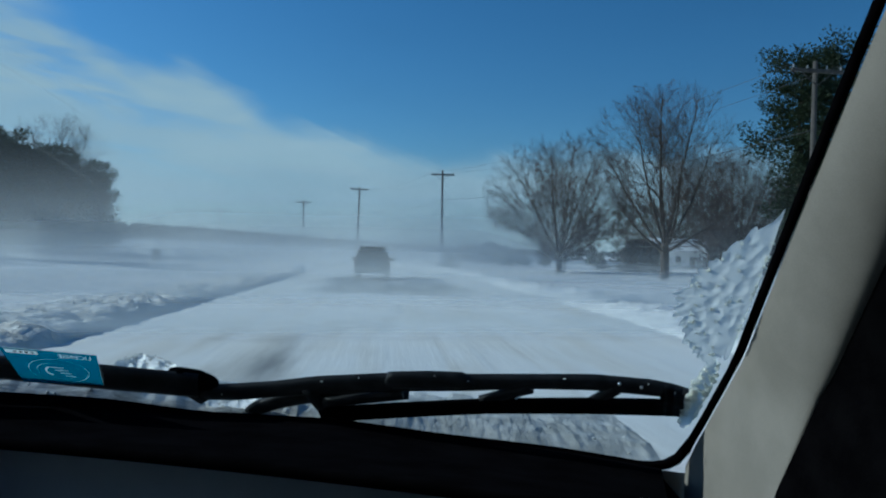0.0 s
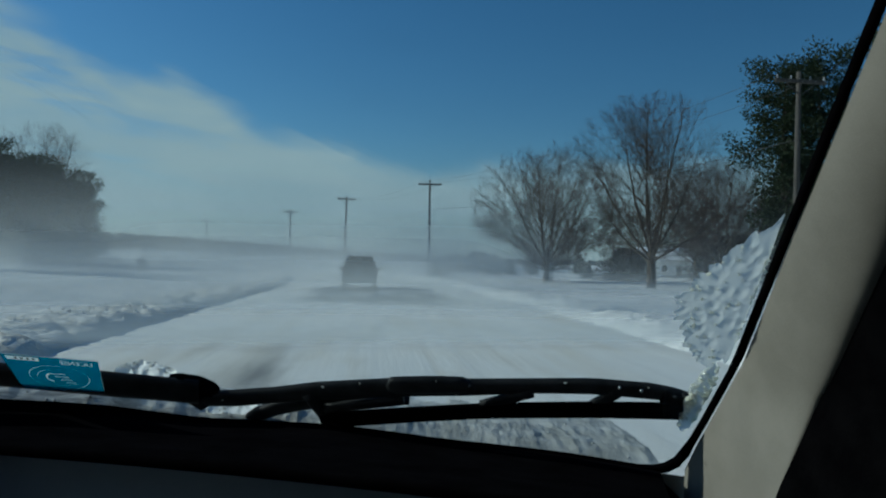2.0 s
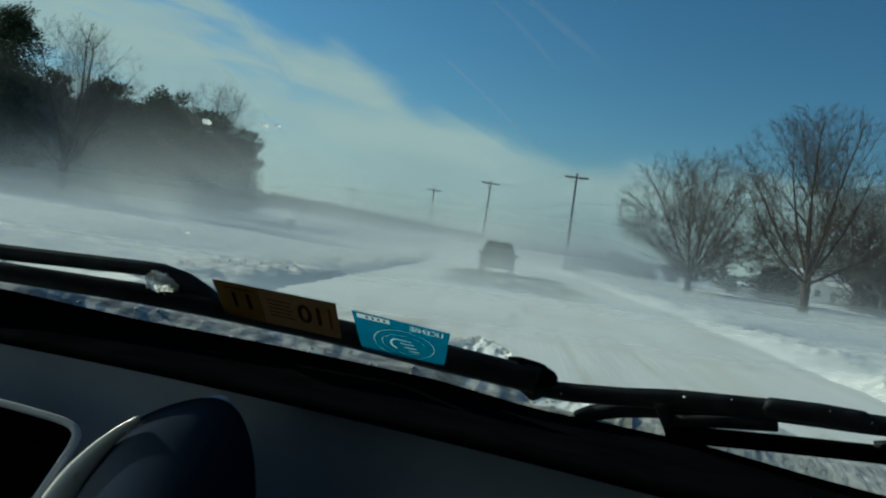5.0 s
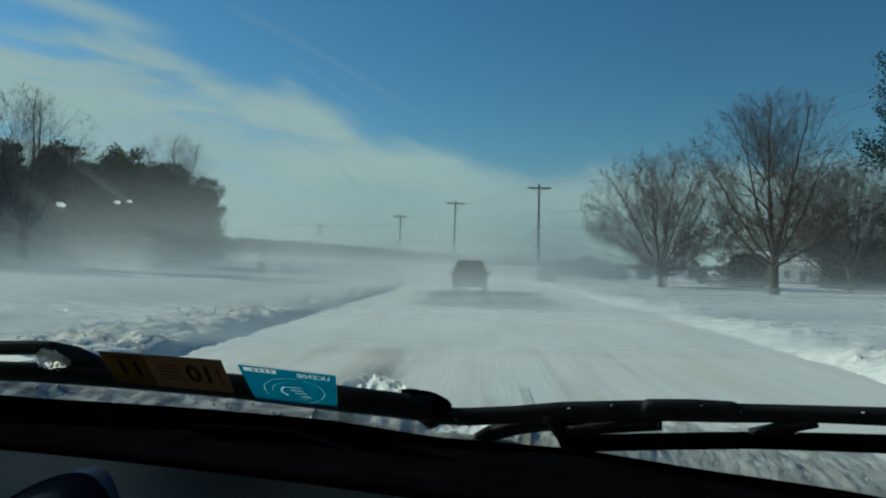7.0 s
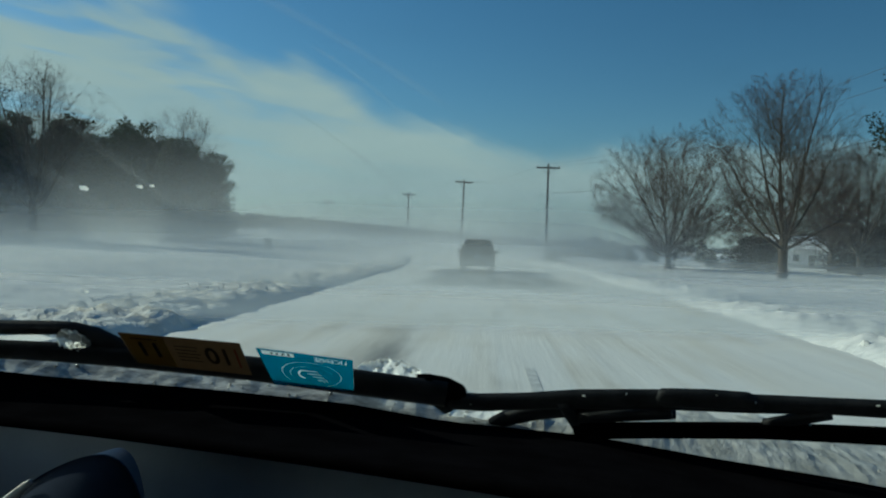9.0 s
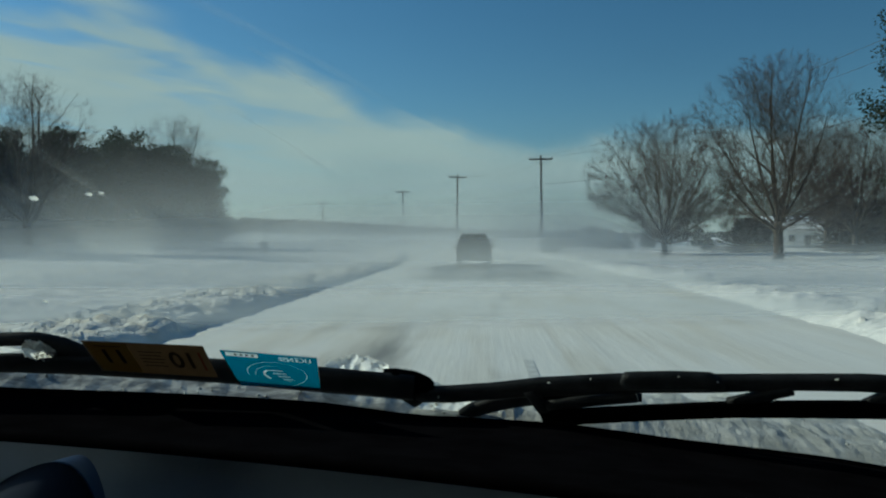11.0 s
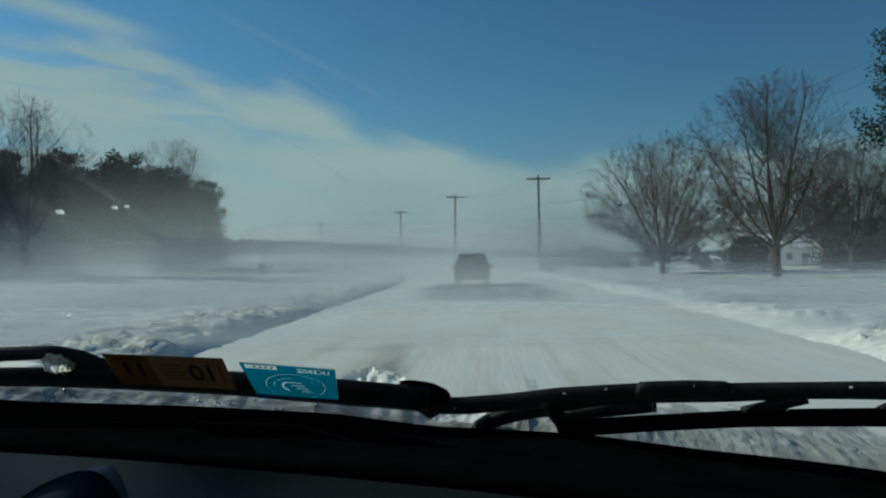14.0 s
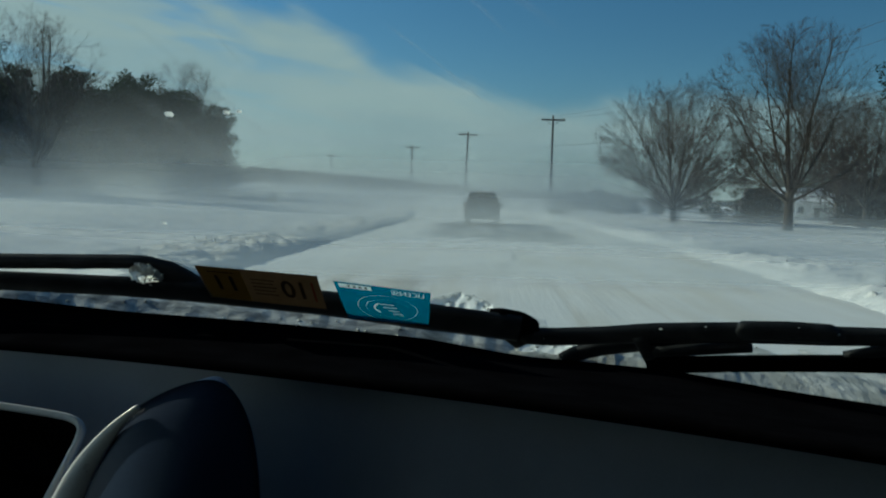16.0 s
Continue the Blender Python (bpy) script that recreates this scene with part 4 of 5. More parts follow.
def build_mailbox(x, y):
    ob = thing("mailbox", "dark roadside mailbox on a leaning wooden post", "mailbox", (x, y, ground_at(x, y) - 0.02))
    ob.rotation_euler = (0, radians(5), 0)
    part("post", box(0.10, 0.10, 1.15, (0, 0, 0.52), 0.01), M["pole"], ob)
    part("arm", box(0.08, 0.55, 0.08, (0, -0.12, 1.08), 0.01), M["pole"], ob)
    bm = box(0.17, 0.48, 0.20, (0, -0.12, 1.22), 0.0)
    bmesh.ops.bevel(bm, geom=[e for e in bm.edges if all(v.co.z > 1.25 for v in e.verts) and abs(e.verts[0].co.x - e.verts[1].co.x) < 0.01], offset=0.08, segments=5, affect="EDGES")
    part("box", bm, M["mailmetal"], ob)
    part("door", box(0.15, 0.015, 0.17, (0, -0.367, 1.21), 0.005), M["mailmetal"], ob)
    part("flag", box(0.01, 0.05, 0.16, (0.095, -0.2, 1.32), 0.003), M["redlens"], ob)


def build_sign(x, y):
    ob = thing("road_sign", "small grey sign on a thin metal post", "road sign", (x, y, ground_at(x, y) - 0.05))
    part("post", box(0.06, 0.04, 2.3, (0, 0, 1.15), 0.005), M["signmetal"], ob)
    part("plate", box(0.50, 0.012, 0.16, (0, -0.03, 2.2), 0.004), M["signmetal"], ob)


build_bin(-19.5, 70)
build_mailbox(14.5, 62)
build_sign(17.5, 72)
# ---- the car that carries the camera: windscreen, dashboard, pillar, wipers ----
CAR = thing("car_interior", "car interior with a black dashboard behind a snowy windscreen", "car interior", (-0.25, 0.0, 0.0))
UP = 0.10
RAKE = -0.9


def on_glass(x, z, off=0.0):
    """A point of the windscreen's outer face; off: metres outside it."""
    y = 0.8794 - 0.0766 * x - 0.2431 * x * x - 0.1051 * x ** 3 + RAKE * (z - 1.26) + off
    return Vector((x, y - 0.03, z + UP))


def local(verts):
    """World places, as seen from the car's base."""
    return [Vector(v) - Vector((-0.25, 0, 0)) for v in verts]


def cpart(name, verts, faces, material, parent=None, label="", smooth=True):
    return piece(name, mesh_of(name, local(verts), faces, material, smooth), parent or CAR, label)


def seal_z(x):
    return bend(x, (-1.05, -0.63, -0.5, -0.34, -0.18, -0.07, 0.09, 0.22, 0.36, 0.47, 0.55), (1.285, 1.264, 1.250, 1.241, 1.229, 1.2115, 1.2045, 1.1885, 1.178, 1.165, 1.160))


def right_edge(z):
    return bend(z, (1.15, 1.18, 1.22, 1.31, 1.45, 1.55, 1.66), (0.462, 0.482, 0.489, 0.494, 0.485, 0.479, 0.474))


def build_glass():
    xs, vs = span(0, 1, 40), span(0, 1, 26)

    def f(u, v):
        x = -1.0 + 1.5 * u
        z0 = seal_z(x) - 0.004
        z = z0 + (1.66 - z0) * v
        xr = right_edge(z) + 0.004
        return on_glass(-1.0 + (xr + 1.0) * u, z)
    v, fs = grid(f, xs, vs)
    g = cpart("windscreen", v, fs, M["pane"], label="windscreen glass with a salty film")
    g.visible_shadow = False
    # rubber seal along the foot, round the lower corner and up the pillar
    path = [on_glass(x, seal_z(x) - 0.001, -0.004) for x in span(-1.0, 0.445, 50)]
    path += [on_glass(x, z, -0.004) for x, z in ((0.462, 1.1665), (0.474, 1.171), (0.482, 1.180), (0.486, 1.195))]
    path += [on_glass(right_edge(z), z, -0.004) for z in span(1.215, 1.65, 22)]
    wide = [0.0045] * 50 + [0.006] * 4 + [0.0035] * 22
    v, fs = sweep(path, wide, [0.004] * len(path), 8, Vector((0.1, -0.6, 0.8)))
    cpart("windscreen_seal", v, fs, M["black"], label="black rubber seal")
    return g


GLASS = build_glass()


def pad_edge(x):
    return 0.620 - 0.2356 * x, 1.2315 - 0.0386 * x - 0.054 * x * x


def build_dash():
    def pad(u, v):
        x = -1.02 + 1.41 * u
        turn = smooth(0.28, 0.39, x)
        xp = x + 0.080 * turn
        p = on_glass(xp, seal_z(xp), -0.004)
        ye, ze = pad_edge(x)
        q = Vector((x * (1 - 0.05 * turn), ye, ze + UP))
        if v <= 0.8:
            s = v / 0.8
            r = p.lerp(q, s)
            r.z -= 0.003 * math.sin(math.pi * s)
            return r
        a = (v - 0.8) / 0.2 * 1.9
        return q + Vector((0, -0.006 * math.sin(a), -0.007 * (1 - math.cos(a))))
    v, f = grid(pad, span(0, 1, 48), span(0, 0.8, 14) + span(0.82, 1.0, 10))
    cpart("dashboard_pad", v, f, M["pad"], label="black grained dashboard top")

    def face(u, w):
        x = -1.02 + 1.40 * u
        ye, ze = pad_edge(x)
        y = ye + 0.004 - 0.05 * w - 0.04 * w * w
        turn = smooth(0.28, 0.39, x)
        return Vector((x * (1 - 0.05 * turn), y, ze + UP - 0.008 - 0.42 * w))
    v, f = grid(face, span(0, 1, 40), span(0, 1, 12))
    cpart("dashboard_face", v, f, M["face"], label="dark grey dashboard face")
    # rounded end of the dashboard by the pillar, with a double seam
    for k in range(2):
        path = [Vector((0.349 + 0.006 * k + 0.010 * s, 0.540 - 0.014 * s, 1.320 - 0.038 * s)) for s in span(0, 1, 12)]
        v, f = sweep(path, [0.0005] * 12, [0.0005] * 12, 6, Vector((1, 0, 0.2)))
        cpart("seam", v, f, M["stitch"], label="grey stitched seam")
    v, f = grid(lambda u, w: Vector((0.466 - 0.076 * u + 0.01 * math.sin(w * 1.57), 0.83 - 0.36 * u, 1.160 + UP + 0.040 * u - 0.34 * w)), span(0, 1, 14), span(0, 1, 8))
    cpart("dashboard_end", v, f, M["pad"], label="black dashboard end cap")


build_dash()


def build_stack():
    """The hooded centre instrument with its silver rim, and the air vent beside it."""
    rim = [(-0.462, 1.02), (-0.431, 1.095), (-0.413, 1.142), (-0.399, 1.178), (-0.382, 1.204), (-0.365, 1.223), (-0.348, 1.236), (-0.329, 1.2455), (-0.310, 1.2515), (-0.296, 1.2500), (-0.284, 1.239), (-0.274, 1.216), (-0.268, 1.18), (-0.265, 1.10), (-0.263, 1.02)]
    for _ in range(2):  # round the corners
        rim = [rim[0]] + [(p[0] + (q[0] - p[0]) * k, p[1] + (q[1] - p[1]) * k) for p, q in zip(rim, rim[1:]) for k in (0.25, 0.75)] + [rim[-1]]
    n = len(rim)

    def shell(u, v):
        i = min(n - 2, int(u * (n - 1)))
        s = u * (n - 1) - i
        x, z = rim[i][0] + (rim[i + 1][0] - rim[i][0]) * s, rim[i][1] + (rim[i + 1][1] - rim[i][1]) * s
        return Vector((-0.37 + (x + 0.37) * (1 - 0.30 * v), 0.575 + 0.07 * v, z - 0.014 * v + UP))
    v, f = grid(shell, span(0, 1, 121), span(0, 1, 8))
    hood = cpart("instrument_hood", v, f, M["navy"], label="smooth dark hood of the centre instrument")
    mid = Vector((-0.345, 0.0, 1.08 + UP))

    def dome(u, k):
        p = shell(u, 0.0)
        q = p.lerp(Vector((mid.x, p.y, mid.z)), k)
        q.y = 0.577 - 0.055 * k ** 0.85
        return q
    v, f = grid(dome, span(0, 1, 61), span(0, 1, 14))
    cpart("instrument_face", v, f, M["navy"], hood)
    us = span(0.0, 0.40, 80)
    path = [shell(u, 0.0) + Vector((0, -0.003, 0)) for u in us]
    w = [0.0100 * (1 - smooth(0.0, 0.52, u)) ** 1.3 + 0.0003 for u in us]
    v, f = sweep(path, [k * 0.8 for k in w], [k * 1.9 for k in w], 10, Vector((0, -1, 0)))
    cpart("silver_rim", v, f, M["silver"], hood, "satin silver rim")
    # vent: dark opening with slats and its own thin rim
    verts, fs = grid(lambda u, q: Vector((-0.80 + 0.370 * u - 0.05 * q * u, 0.664 - 0.03 * u, 1.222 + UP - 0.024 * u - 0.16 * q)), span(0, 1, 6), span(0, 1, 6))
    vent = cpart("air_vent", verts, fs, M["black"], label="black air vent opening")
    for k in range(4):
        z = 1.183 + UP - 0.035 * k
        v, f = sweep([Vector((-0.79, 0.660, z + 0.016)), Vector((-0.455 - 0.012 * k, 0.632, z))], [0.002, 0.002], [0.008, 0.008], 6, Vector((0, 0, 1)))
        cpart("slat", v, f, M["black"], vent)
    path = [Vector(p) for p in ((-0.80, 0.662, 1.224 + UP), (-0.60, 0.646, 1.212 + UP), (-0.450, 0.632, 1.2035 + UP), (-0.430, 0.630, 1.199 + UP), (-0.427, 0.628, 1.189 + UP), (-0.437, 0.622, 1.166 + UP), (-0.460, 0.614, 1.115 + UP), (-0.50, 0.605, 1.03 + UP))]
    for _ in range(2):  # round the corners
        path = [path[0]] + [q for p, r in zip(path, path[1:]) for q in (p.lerp(r, 0.25), p.lerp(r, 0.75))] + [path[-1]]
    n = len(path)
    v, f = sweep(path, [0.0008 + 0.0032 * smooth(0.3, 0.6, i / n) for i in range(n)], [0.003] * n, 8, Vector((0, -1, 0.1)))
    cpart("vent_rim", v, f, M["silver"], vent, "satin silver vent rim")


build_stack()


def build_pillar():
    zs = (1.02, 1.19, 1.29, 1.44, 1.68)

    def trim(u, v):
        z = 1.02 + 0.66 * v
        g = on_glass(right_edge(max(z, 1.215)) + 0.002, max(z, 1.17), -0.012)
        g.z = z + UP
        dx, dy = bend(z, zs, (-0.004, 0.010, 0.030, 0.040, 0.046)), bend(z, zs, (-0.22, -0.165, -0.105, -0.078, -0.066))
        a = u * 1.5708
        return g + Vector((dx * (1 - math.cos(a)) + 0.012 * math.sin(2 * a) * 0.5, dy * math.sin(a) ** 0.9 if a else 0.0, 0))
    v, f = grid(trim, span(0, 1, 18), span(0, 1, 40))
    cpart("pillar_trim", v, f, M["beige"], label="beige moulded windscreen pillar trim")

    def side(u, v):
        p = trim(1.0, v)
        return p + Vector((0.14 * u, -0.55 * u, 0))
    v, f = grid(side, span(0, 1, 10), span(0, 1, 40))
    cpart("door_seal", v, f, M["black"], label="black door frame and seal")
    v, f = grid(lambda u, w: Vector((0.400 + 0.100 * u, 0.832 - 0.02 * u, 0.95 + UP + (seal_z(0.400 + 0.075 * u) - 0.952) * w)), span(0, 1, 8), span(0, 1, 6))
    cpart("pillar_foot", v, f, M["beige"], label="pale trim at the foot of the pillar")


build_pillar()


def build_shell():
    """Plain body that closes the car behind and above the camera."""
    def b(name, mat, sx, sy, sz, at, bevel=0.02):
        bm = box(sx, sy, sz, Vector(at) - Vector((-0.25, 0, 0)), bevel)
        return part(name, bm, mat, CAR)
    b("headlining", M["lining"], 1.56, 2.75, 0.05, (-0.25, -0.90, 1.80))
    b("roof_panel", M["paintcar"], 1.58, 2.75, 0.03, (-0.25, -0.90, 1.845))
    b("rear_wall", M["black"], 1.56, 0.06, 1.40, (-0.25, -2.27, 1.10))
    b("floor_pan", M["black"], 1.56, 2.95, 0.06, (-0.25, -0.80, 0.42))
    b("bulkhead", M["black"], 1.56, 0.05, 0.68, (-0.25, 0.68, 0.75))
    for s in (-1, 1):
        x = -0.25 + s * 0.80
        b("door_panel", M["paintcar"], 0.06, 2.95, 0.80, (x, -0.78, 0.78))
        b("door_pillar", M["black"], 0.06, 0.14, 0.66, (x, -0.72, 1.49))
        # added black sheet, no real car part: keeps right window light out
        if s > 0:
            b("window_light_block", M["black"], 0.03, 2.0, 1.3, (x - 0.05, -0.58, 1.12))
        b("rear_quarter", M["black"], 0.06, 0.75, 0.66, (x, -1.88, 1.49))
        b("roof_rail", M["black"], 0.06, 2.75, 0.30, (x, -0.90, 1.68))
    v, f = sweep([Vector((-1.0, 0.86, 1.33)), Vector((-0.99, 0.62, 1.55)), Vector((-0.98, 0.42, 1.76))], [0.04] * 3, [0.03] * 3, 8, Vector((1, 0, 0)))
    cpart("driver_pillar", v, f, M["beige"])
    # bonnet, nose and wheels under the line of sight
    v, f = grid(lambda u, w: Vector((-1.06 + 1.62 * u, 0.98 + 0.98 * w, 1.10 - 0.02 * (2 * u - 1) ** 2 - 0.16 * w - 0.1 * w * w)), span(0, 1, 16), span(0, 1, 10))
    cpart("bonnet", v, f, M["paintcar"])
    b("nose", M["paintcar"], 1.62, 0.95, 0.48, (-0.25, 1.46, 0.57), 0.06)
    for x in (-1.0, 0.5):
        for y in (1.35, -1.55):
            part("road_wheel", rod(0.34, 0.34, (x + 0.25 - 0.1, y, 0.345), (x + 0.25 + 0.1, y, 0.345), 24), M["tyre"], CAR)


build_shell()


def wiper_bar(name, parent, xs, tops, bots, off, deep, mat, label="", n=26):
    pts, wide = [], []
    for x in span(xs[0], xs[-1], n):
        a, b = bend(x, xs, tops), bend(x, xs, bots)
        pts.append(on_glass(x, (a + b) / 2, off))
        wide.append(max(0.0015, (a - b) / 2 * 1.32))
    v, f = sweep(pts, wide, [deep] * n, 8)
    return cpart(name, v, f, mat, parent, label)


def build_wipers():
    w = wiper_bar("wiper", CAR, (-0.071, -0.03, 0.02, 0.07, 0.15, 0.24, 0.31, 0.38, 0.44, 0.47, 0.489), (1.244, 1.246, 1.251, 1.259, 1.2660, 1.2685, 1.272, 1.276, 1.2735, 1.268, 1.259),
                  (1.227, 1.227, 1.2335, 1.238, 1.245, 1.250, 1.257, 1.260, 1.2575, 1.256, 1.2565), 0.030, 0.006, M["wiper"], "black wiper bow resting low on the glass", 44)
    wiper_bar("blade", w, (0.072, 0.12, 0.175, 0.267, 0.385, 0.457, 0.478), (1.2165, 1.223, 1.229, 1.239, 1.248, 1.252, 1.253), (1.1965, 1.203, 1.2095, 1.220, 1.2285, 1.2325, 1.2335), 0.022, 0.004, M["black"], "rubber wiper blade", 30)
    wiper_bar("arm", w, (-0.022, -0.008, 0.02, 0.05, 0.08, 0.12, 0.178), (1.208, 1.219, 1.231, 1.238, 1.2425, 1.245, 1.2385), (1.200, 1.204, 1.2145, 1.2215, 1.2255, 1.232, 1.2345), 0.040, 0.006, M["wiper"], n=26)
    wiper_bar("spring_cover", w, (0.151, 0.153, 0.20, 0.236, 0.252), (1.262, 1.2685, 1.2715, 1.2715, 1.262), (1.254, 1.250, 1.252, 1.254, 1.256), 0.026, 0.006, M["wiper"], n=20)
    for x0, x1, z0, z1 in ((0.055, 0.085, 1.245, 1.20), (0.262, 0.315, 1.236, 1.257), (0.385, 0.405, 1.243, 1.262), (0.455, 0.478, 1.243, 1.262), (0.075, 0.17, 1.225, 1.240)):
        v, f = sweep([on_glass(x0 + (x1 - x0) * s, z0 + (z1 - z0) * s, 0.026) for s in span(0, 1, 8)], [0.007] * 8, [0.005] * 8, 8)
        cpart("yoke", v, f, M["wiper"], w)
    v, f = sweep([on_glass(0.452 + 0.03 * s, 1.262 - 0.006 * s, 0.028) for s in span(0, 1, 6)], [0.010] * 6, [0.007] * 6, 8)
    cpart("end_clip", v, f, M["black"], w)
    for x, z in ((0.213, 1.262), (0.243, 1.2635), (0.405, 1.269), (0.428, 1.2665)):
        bm = bmesh.new()
        bmesh.ops.create_icosphere(bm, subdivisions=1, radius=0.0022, matrix=Matrix.Translation(on_glass(x, z, 0.022) - Vector((-0.25, 0, 0))))
        part("rivet", bm, M["chrome"], w)
    rng = random.Random(61)
    for x, z in ((-0.045, 1.235), (0.075, 1.256), (0.118, 1.262), (0.205, 1.268), (0.347, 1.272), (0.433, 1.271), (0.462, 1.262), (0.478, 1.258), (0.300, 1.242)):
        bm = bmesh.new()
        bmesh.ops.create_icosphere(bm, subdivisions=2, radius=1.0)
        for v in bm.verts:
            v.co *= rng.uniform(0.6, 1.25)
        size = rng.uniform(0.0005, 0.0011)
        bmesh.ops.transform(bm, matrix=Matrix.Translation(on_glass(x, z, 0.020) - Vector((-0.25, 0, 0))) @ Matrix.Diagonal((size * 1.8, size, size * 0.8, 1)), verts=bm.verts)
        part("ice_bead", bm, M["ice"], w, "bead of clear ice")
    d = wiper_bar("wiper", CAR, (-1.0, -0.63, -0.50, -0.42, -0.284, -0.178, -0.104, -0.072), (1.296, 1.292, 1.290, 1.288, 1.281, 1.271, 1.263, 1.260), (1.275, 1.2735, 1.270, 1.265, 1.2535, 1.2405, 1.2335, 1.230), 0.026, 0.006, M["wiper"], "black wiper blade end beside the stickers", 40)
    wiper_bar("bow", d, (-1.0, -0.62, -0.53, -0.47, -0.445, -0.43, -0.415), (1.308, 1.311, 1.313, 1.3145, 1.309, 1.297, 1.286), (1.296, 1.298, 1.301, 1.303, 1.280, 1.275, 1.272), 0.034, 0.006, M["wiper"], n=34)
    wiper_bar("end_cap", d, (-0.106, -0.095, -0.078, -0.068, -0.064), (1.2645, 1.2665, 1.2645, 1.259, 1.248), (1.250, 1.246, 1.236, 1.226, 1.224), 0.034, 0.008, M["black"], n=16)
    v, f = sweep([on_glass(-0.080 + 0.012 * s, 1.236 - 0.01 * s, 0.03) for s in span(0, 1, 5)], [0.010] * 5, [0.006] * 5, 8)
    cpart("pivot_nut", v, f, M["wiper"], d)


build_wipers()


def build_cowl():
    v, f = grid(lambda u, w: on_glass(-0.98 + 1.45 * u, seal_z(-0.98 + 1.45 * u) - 0.014 - 0.02 * w, 0.02 + 0.16 * w), span(0, 1, 30), span(0, 1, 6))
    cpart("cowl", v, f, M["black"], label="black plastic cowl below the windscreen")


build_cowl()

# ---- stickers on the glass, read from behind ----


def text_mesh(body, size, material):
    cu = bpy.data.curves.new("lettering", "FONT")
    cu.body, cu.size, cu.extrude, cu.offset = body, size, 0.0, 0.018 * size
    cu.align_x, cu.align_y = "CENTER", "CENTER"
    ob = bpy.data.objects.new("lettering", cu)
    scene.collection.objects.link(ob)
    bpy.context.view_layer.update()
    me = bpy.data.meshes.new_from_object(ob.evaluated_get(bpy.context.evaluated_depsgraph_get()))
    bpy.data.objects.remove(ob)
    me.materials.clear()
    me.materials.append(material)
    return me


class Sticker:
    """A thin sheet on the inside of the glass; u runs right and v up as the driver's side sees it, both 0 to 1."""

    def __init__(self, name, corners, material, label, lean=0.0):
        self.c = [on_glass(x, z, -0.004) for x, z in corners]  # top left, top right, bottom right, bottom left
        v, f = grid(lambda u, w: self.at(u, w, 0.0), span(0, 1, 9), span(0, 1, 5))
        n = len(v)
        v2, f2 = grid(lambda u, w: self.at(u, w, 0.0006), span(0, 1, 9), span(0, 1, 5))
        f += [tuple(i + n for i in q)[::-1] for q in f2]
        rim = list(range(9)) + [9 * k + 8 for k in range(1, 5)] + [36 + k for k in range(7, -1, -1)] + [9 * k for k in (3, 2, 1)]
        f += [(rim[i], rim[(i + 1) % len(rim)], rim[(i + 1) % len(rim)] + n, rim[i] + n) for i in range(len(rim))]
        self.ob = cpart(name, v + v2, f, material, GLASS, label, False)

    def at(self, u, v, lift=0.0):
        a, b, c, d = self.c
        p = d.lerp(c, u).lerp(a.lerp(b, u), v)
        nrm = (b - a).cross(d - a).normalized()
        if nrm.y > 0:
            nrm = -nrm
        return p + nrm * lift

    def patch(self, name, u0, u1, v0, v1, material, label="", lift=0.0010):
        v, f = grid(lambda u, w: self.at(u, w, lift), span(u0, u1, 5), span(v0, v1, 3))
        return cpart(name, v, f, material, GLASS, label, False)

    def ring(self, name, u0, v0, ru, rv, thick, material, a0=0.0, a1=6.283, lift=0.0012):
        v, f = grid(lambda a, k: self.at(u0 + math.cos(a) * ru * k, v0 + math.sin(a) * rv * k, lift), span(a0, a1, 40), [1 - thick, 1.0])
        return cpart(name, v, f, material, GLASS, "", False)

    def film(self):
        """The blue film on the inside, with the mirrored word, label and oval emblem cut out of it."""
        wide, high = 0.100, 0.052
        cut = bmesh.new()

        def slab(u0, u1, v0, v1):
            bmesh.ops.create_cube(cut, size=1, matrix=Matrix.Translation(((u0 + u1) / 2 * wide, (v0 + v1) / 2 * high, 0)) @ Matrix.Diagonal(((u1 - u0) * wide, (v1 - v0) * high, 0.01, 1)))

        def oval(ru, rv, thick, a0, a1, n):
            for k in range(n):
                a = a0 + (a1 - a0) * (k + 0.5) / n
                step_long = (a1 - a0) / n * 1.08
                p = Vector(((0.52 + ru * math.cos(a)) * wide, (0.40 + rv * math.sin(a)) * high, 0))
                t = Vector((-ru * wide * math.sin(a), rv * high * math.cos(a), 0))
                m = Matrix.Translation(p) @ Matrix.Rotation(math.atan2(t.y, t.x), 4, "Z") @ Matrix.Diagonal((t.length * step_long, thick, 0.01, 1))
                bmesh.ops.create_cube(cut, size=1, matrix=m)
        slab(0.04, 0.38, 0.86, 0.97)
        oval(0.34, 0.36, 0.0007, 0.0, 6.283, 46)
        oval(0.25, 0.24, 0.0006, 0.3, 5.6, 30)
        oval(0.15, 0.15, 0.0022, 2.3, 4.1, 5)
        for k in range(4):
            slab(0.42 + 0.05 * k, 0.60 + 0.03 * k, 0.50 - 0.085 * k, 0.525 - 0.085 * k)
        me = text_mesh("LICENSE", 0.0092, M["film"])
        word = bmesh.new()
        word.from_mesh(me)
        top = bmesh.ops.extrude_face_region(word, geom=word.faces[:])
        bmesh.ops.translate(word, vec=(0, 0, 0.01), verts=[g for g in top["geom"] if isinstance(g, bmesh.types.BMVert)])
        for v in word.verts:
            v.co = Vector((0.76 * wide - v.co.x * 1.05, 0.875 * high + v.co.y, v.co.z - 0.005))
        bmesh.ops.recalc_face_normals(word, faces=word.faces[:])
        sheet = bmesh.new()
        bmesh.ops.create_cube(sheet, size=1, matrix=Matrix.Translation((wide / 2, high / 2, 0)) @ Matrix.Diagonal((wide, high, 0.0004, 1)))
        made = []
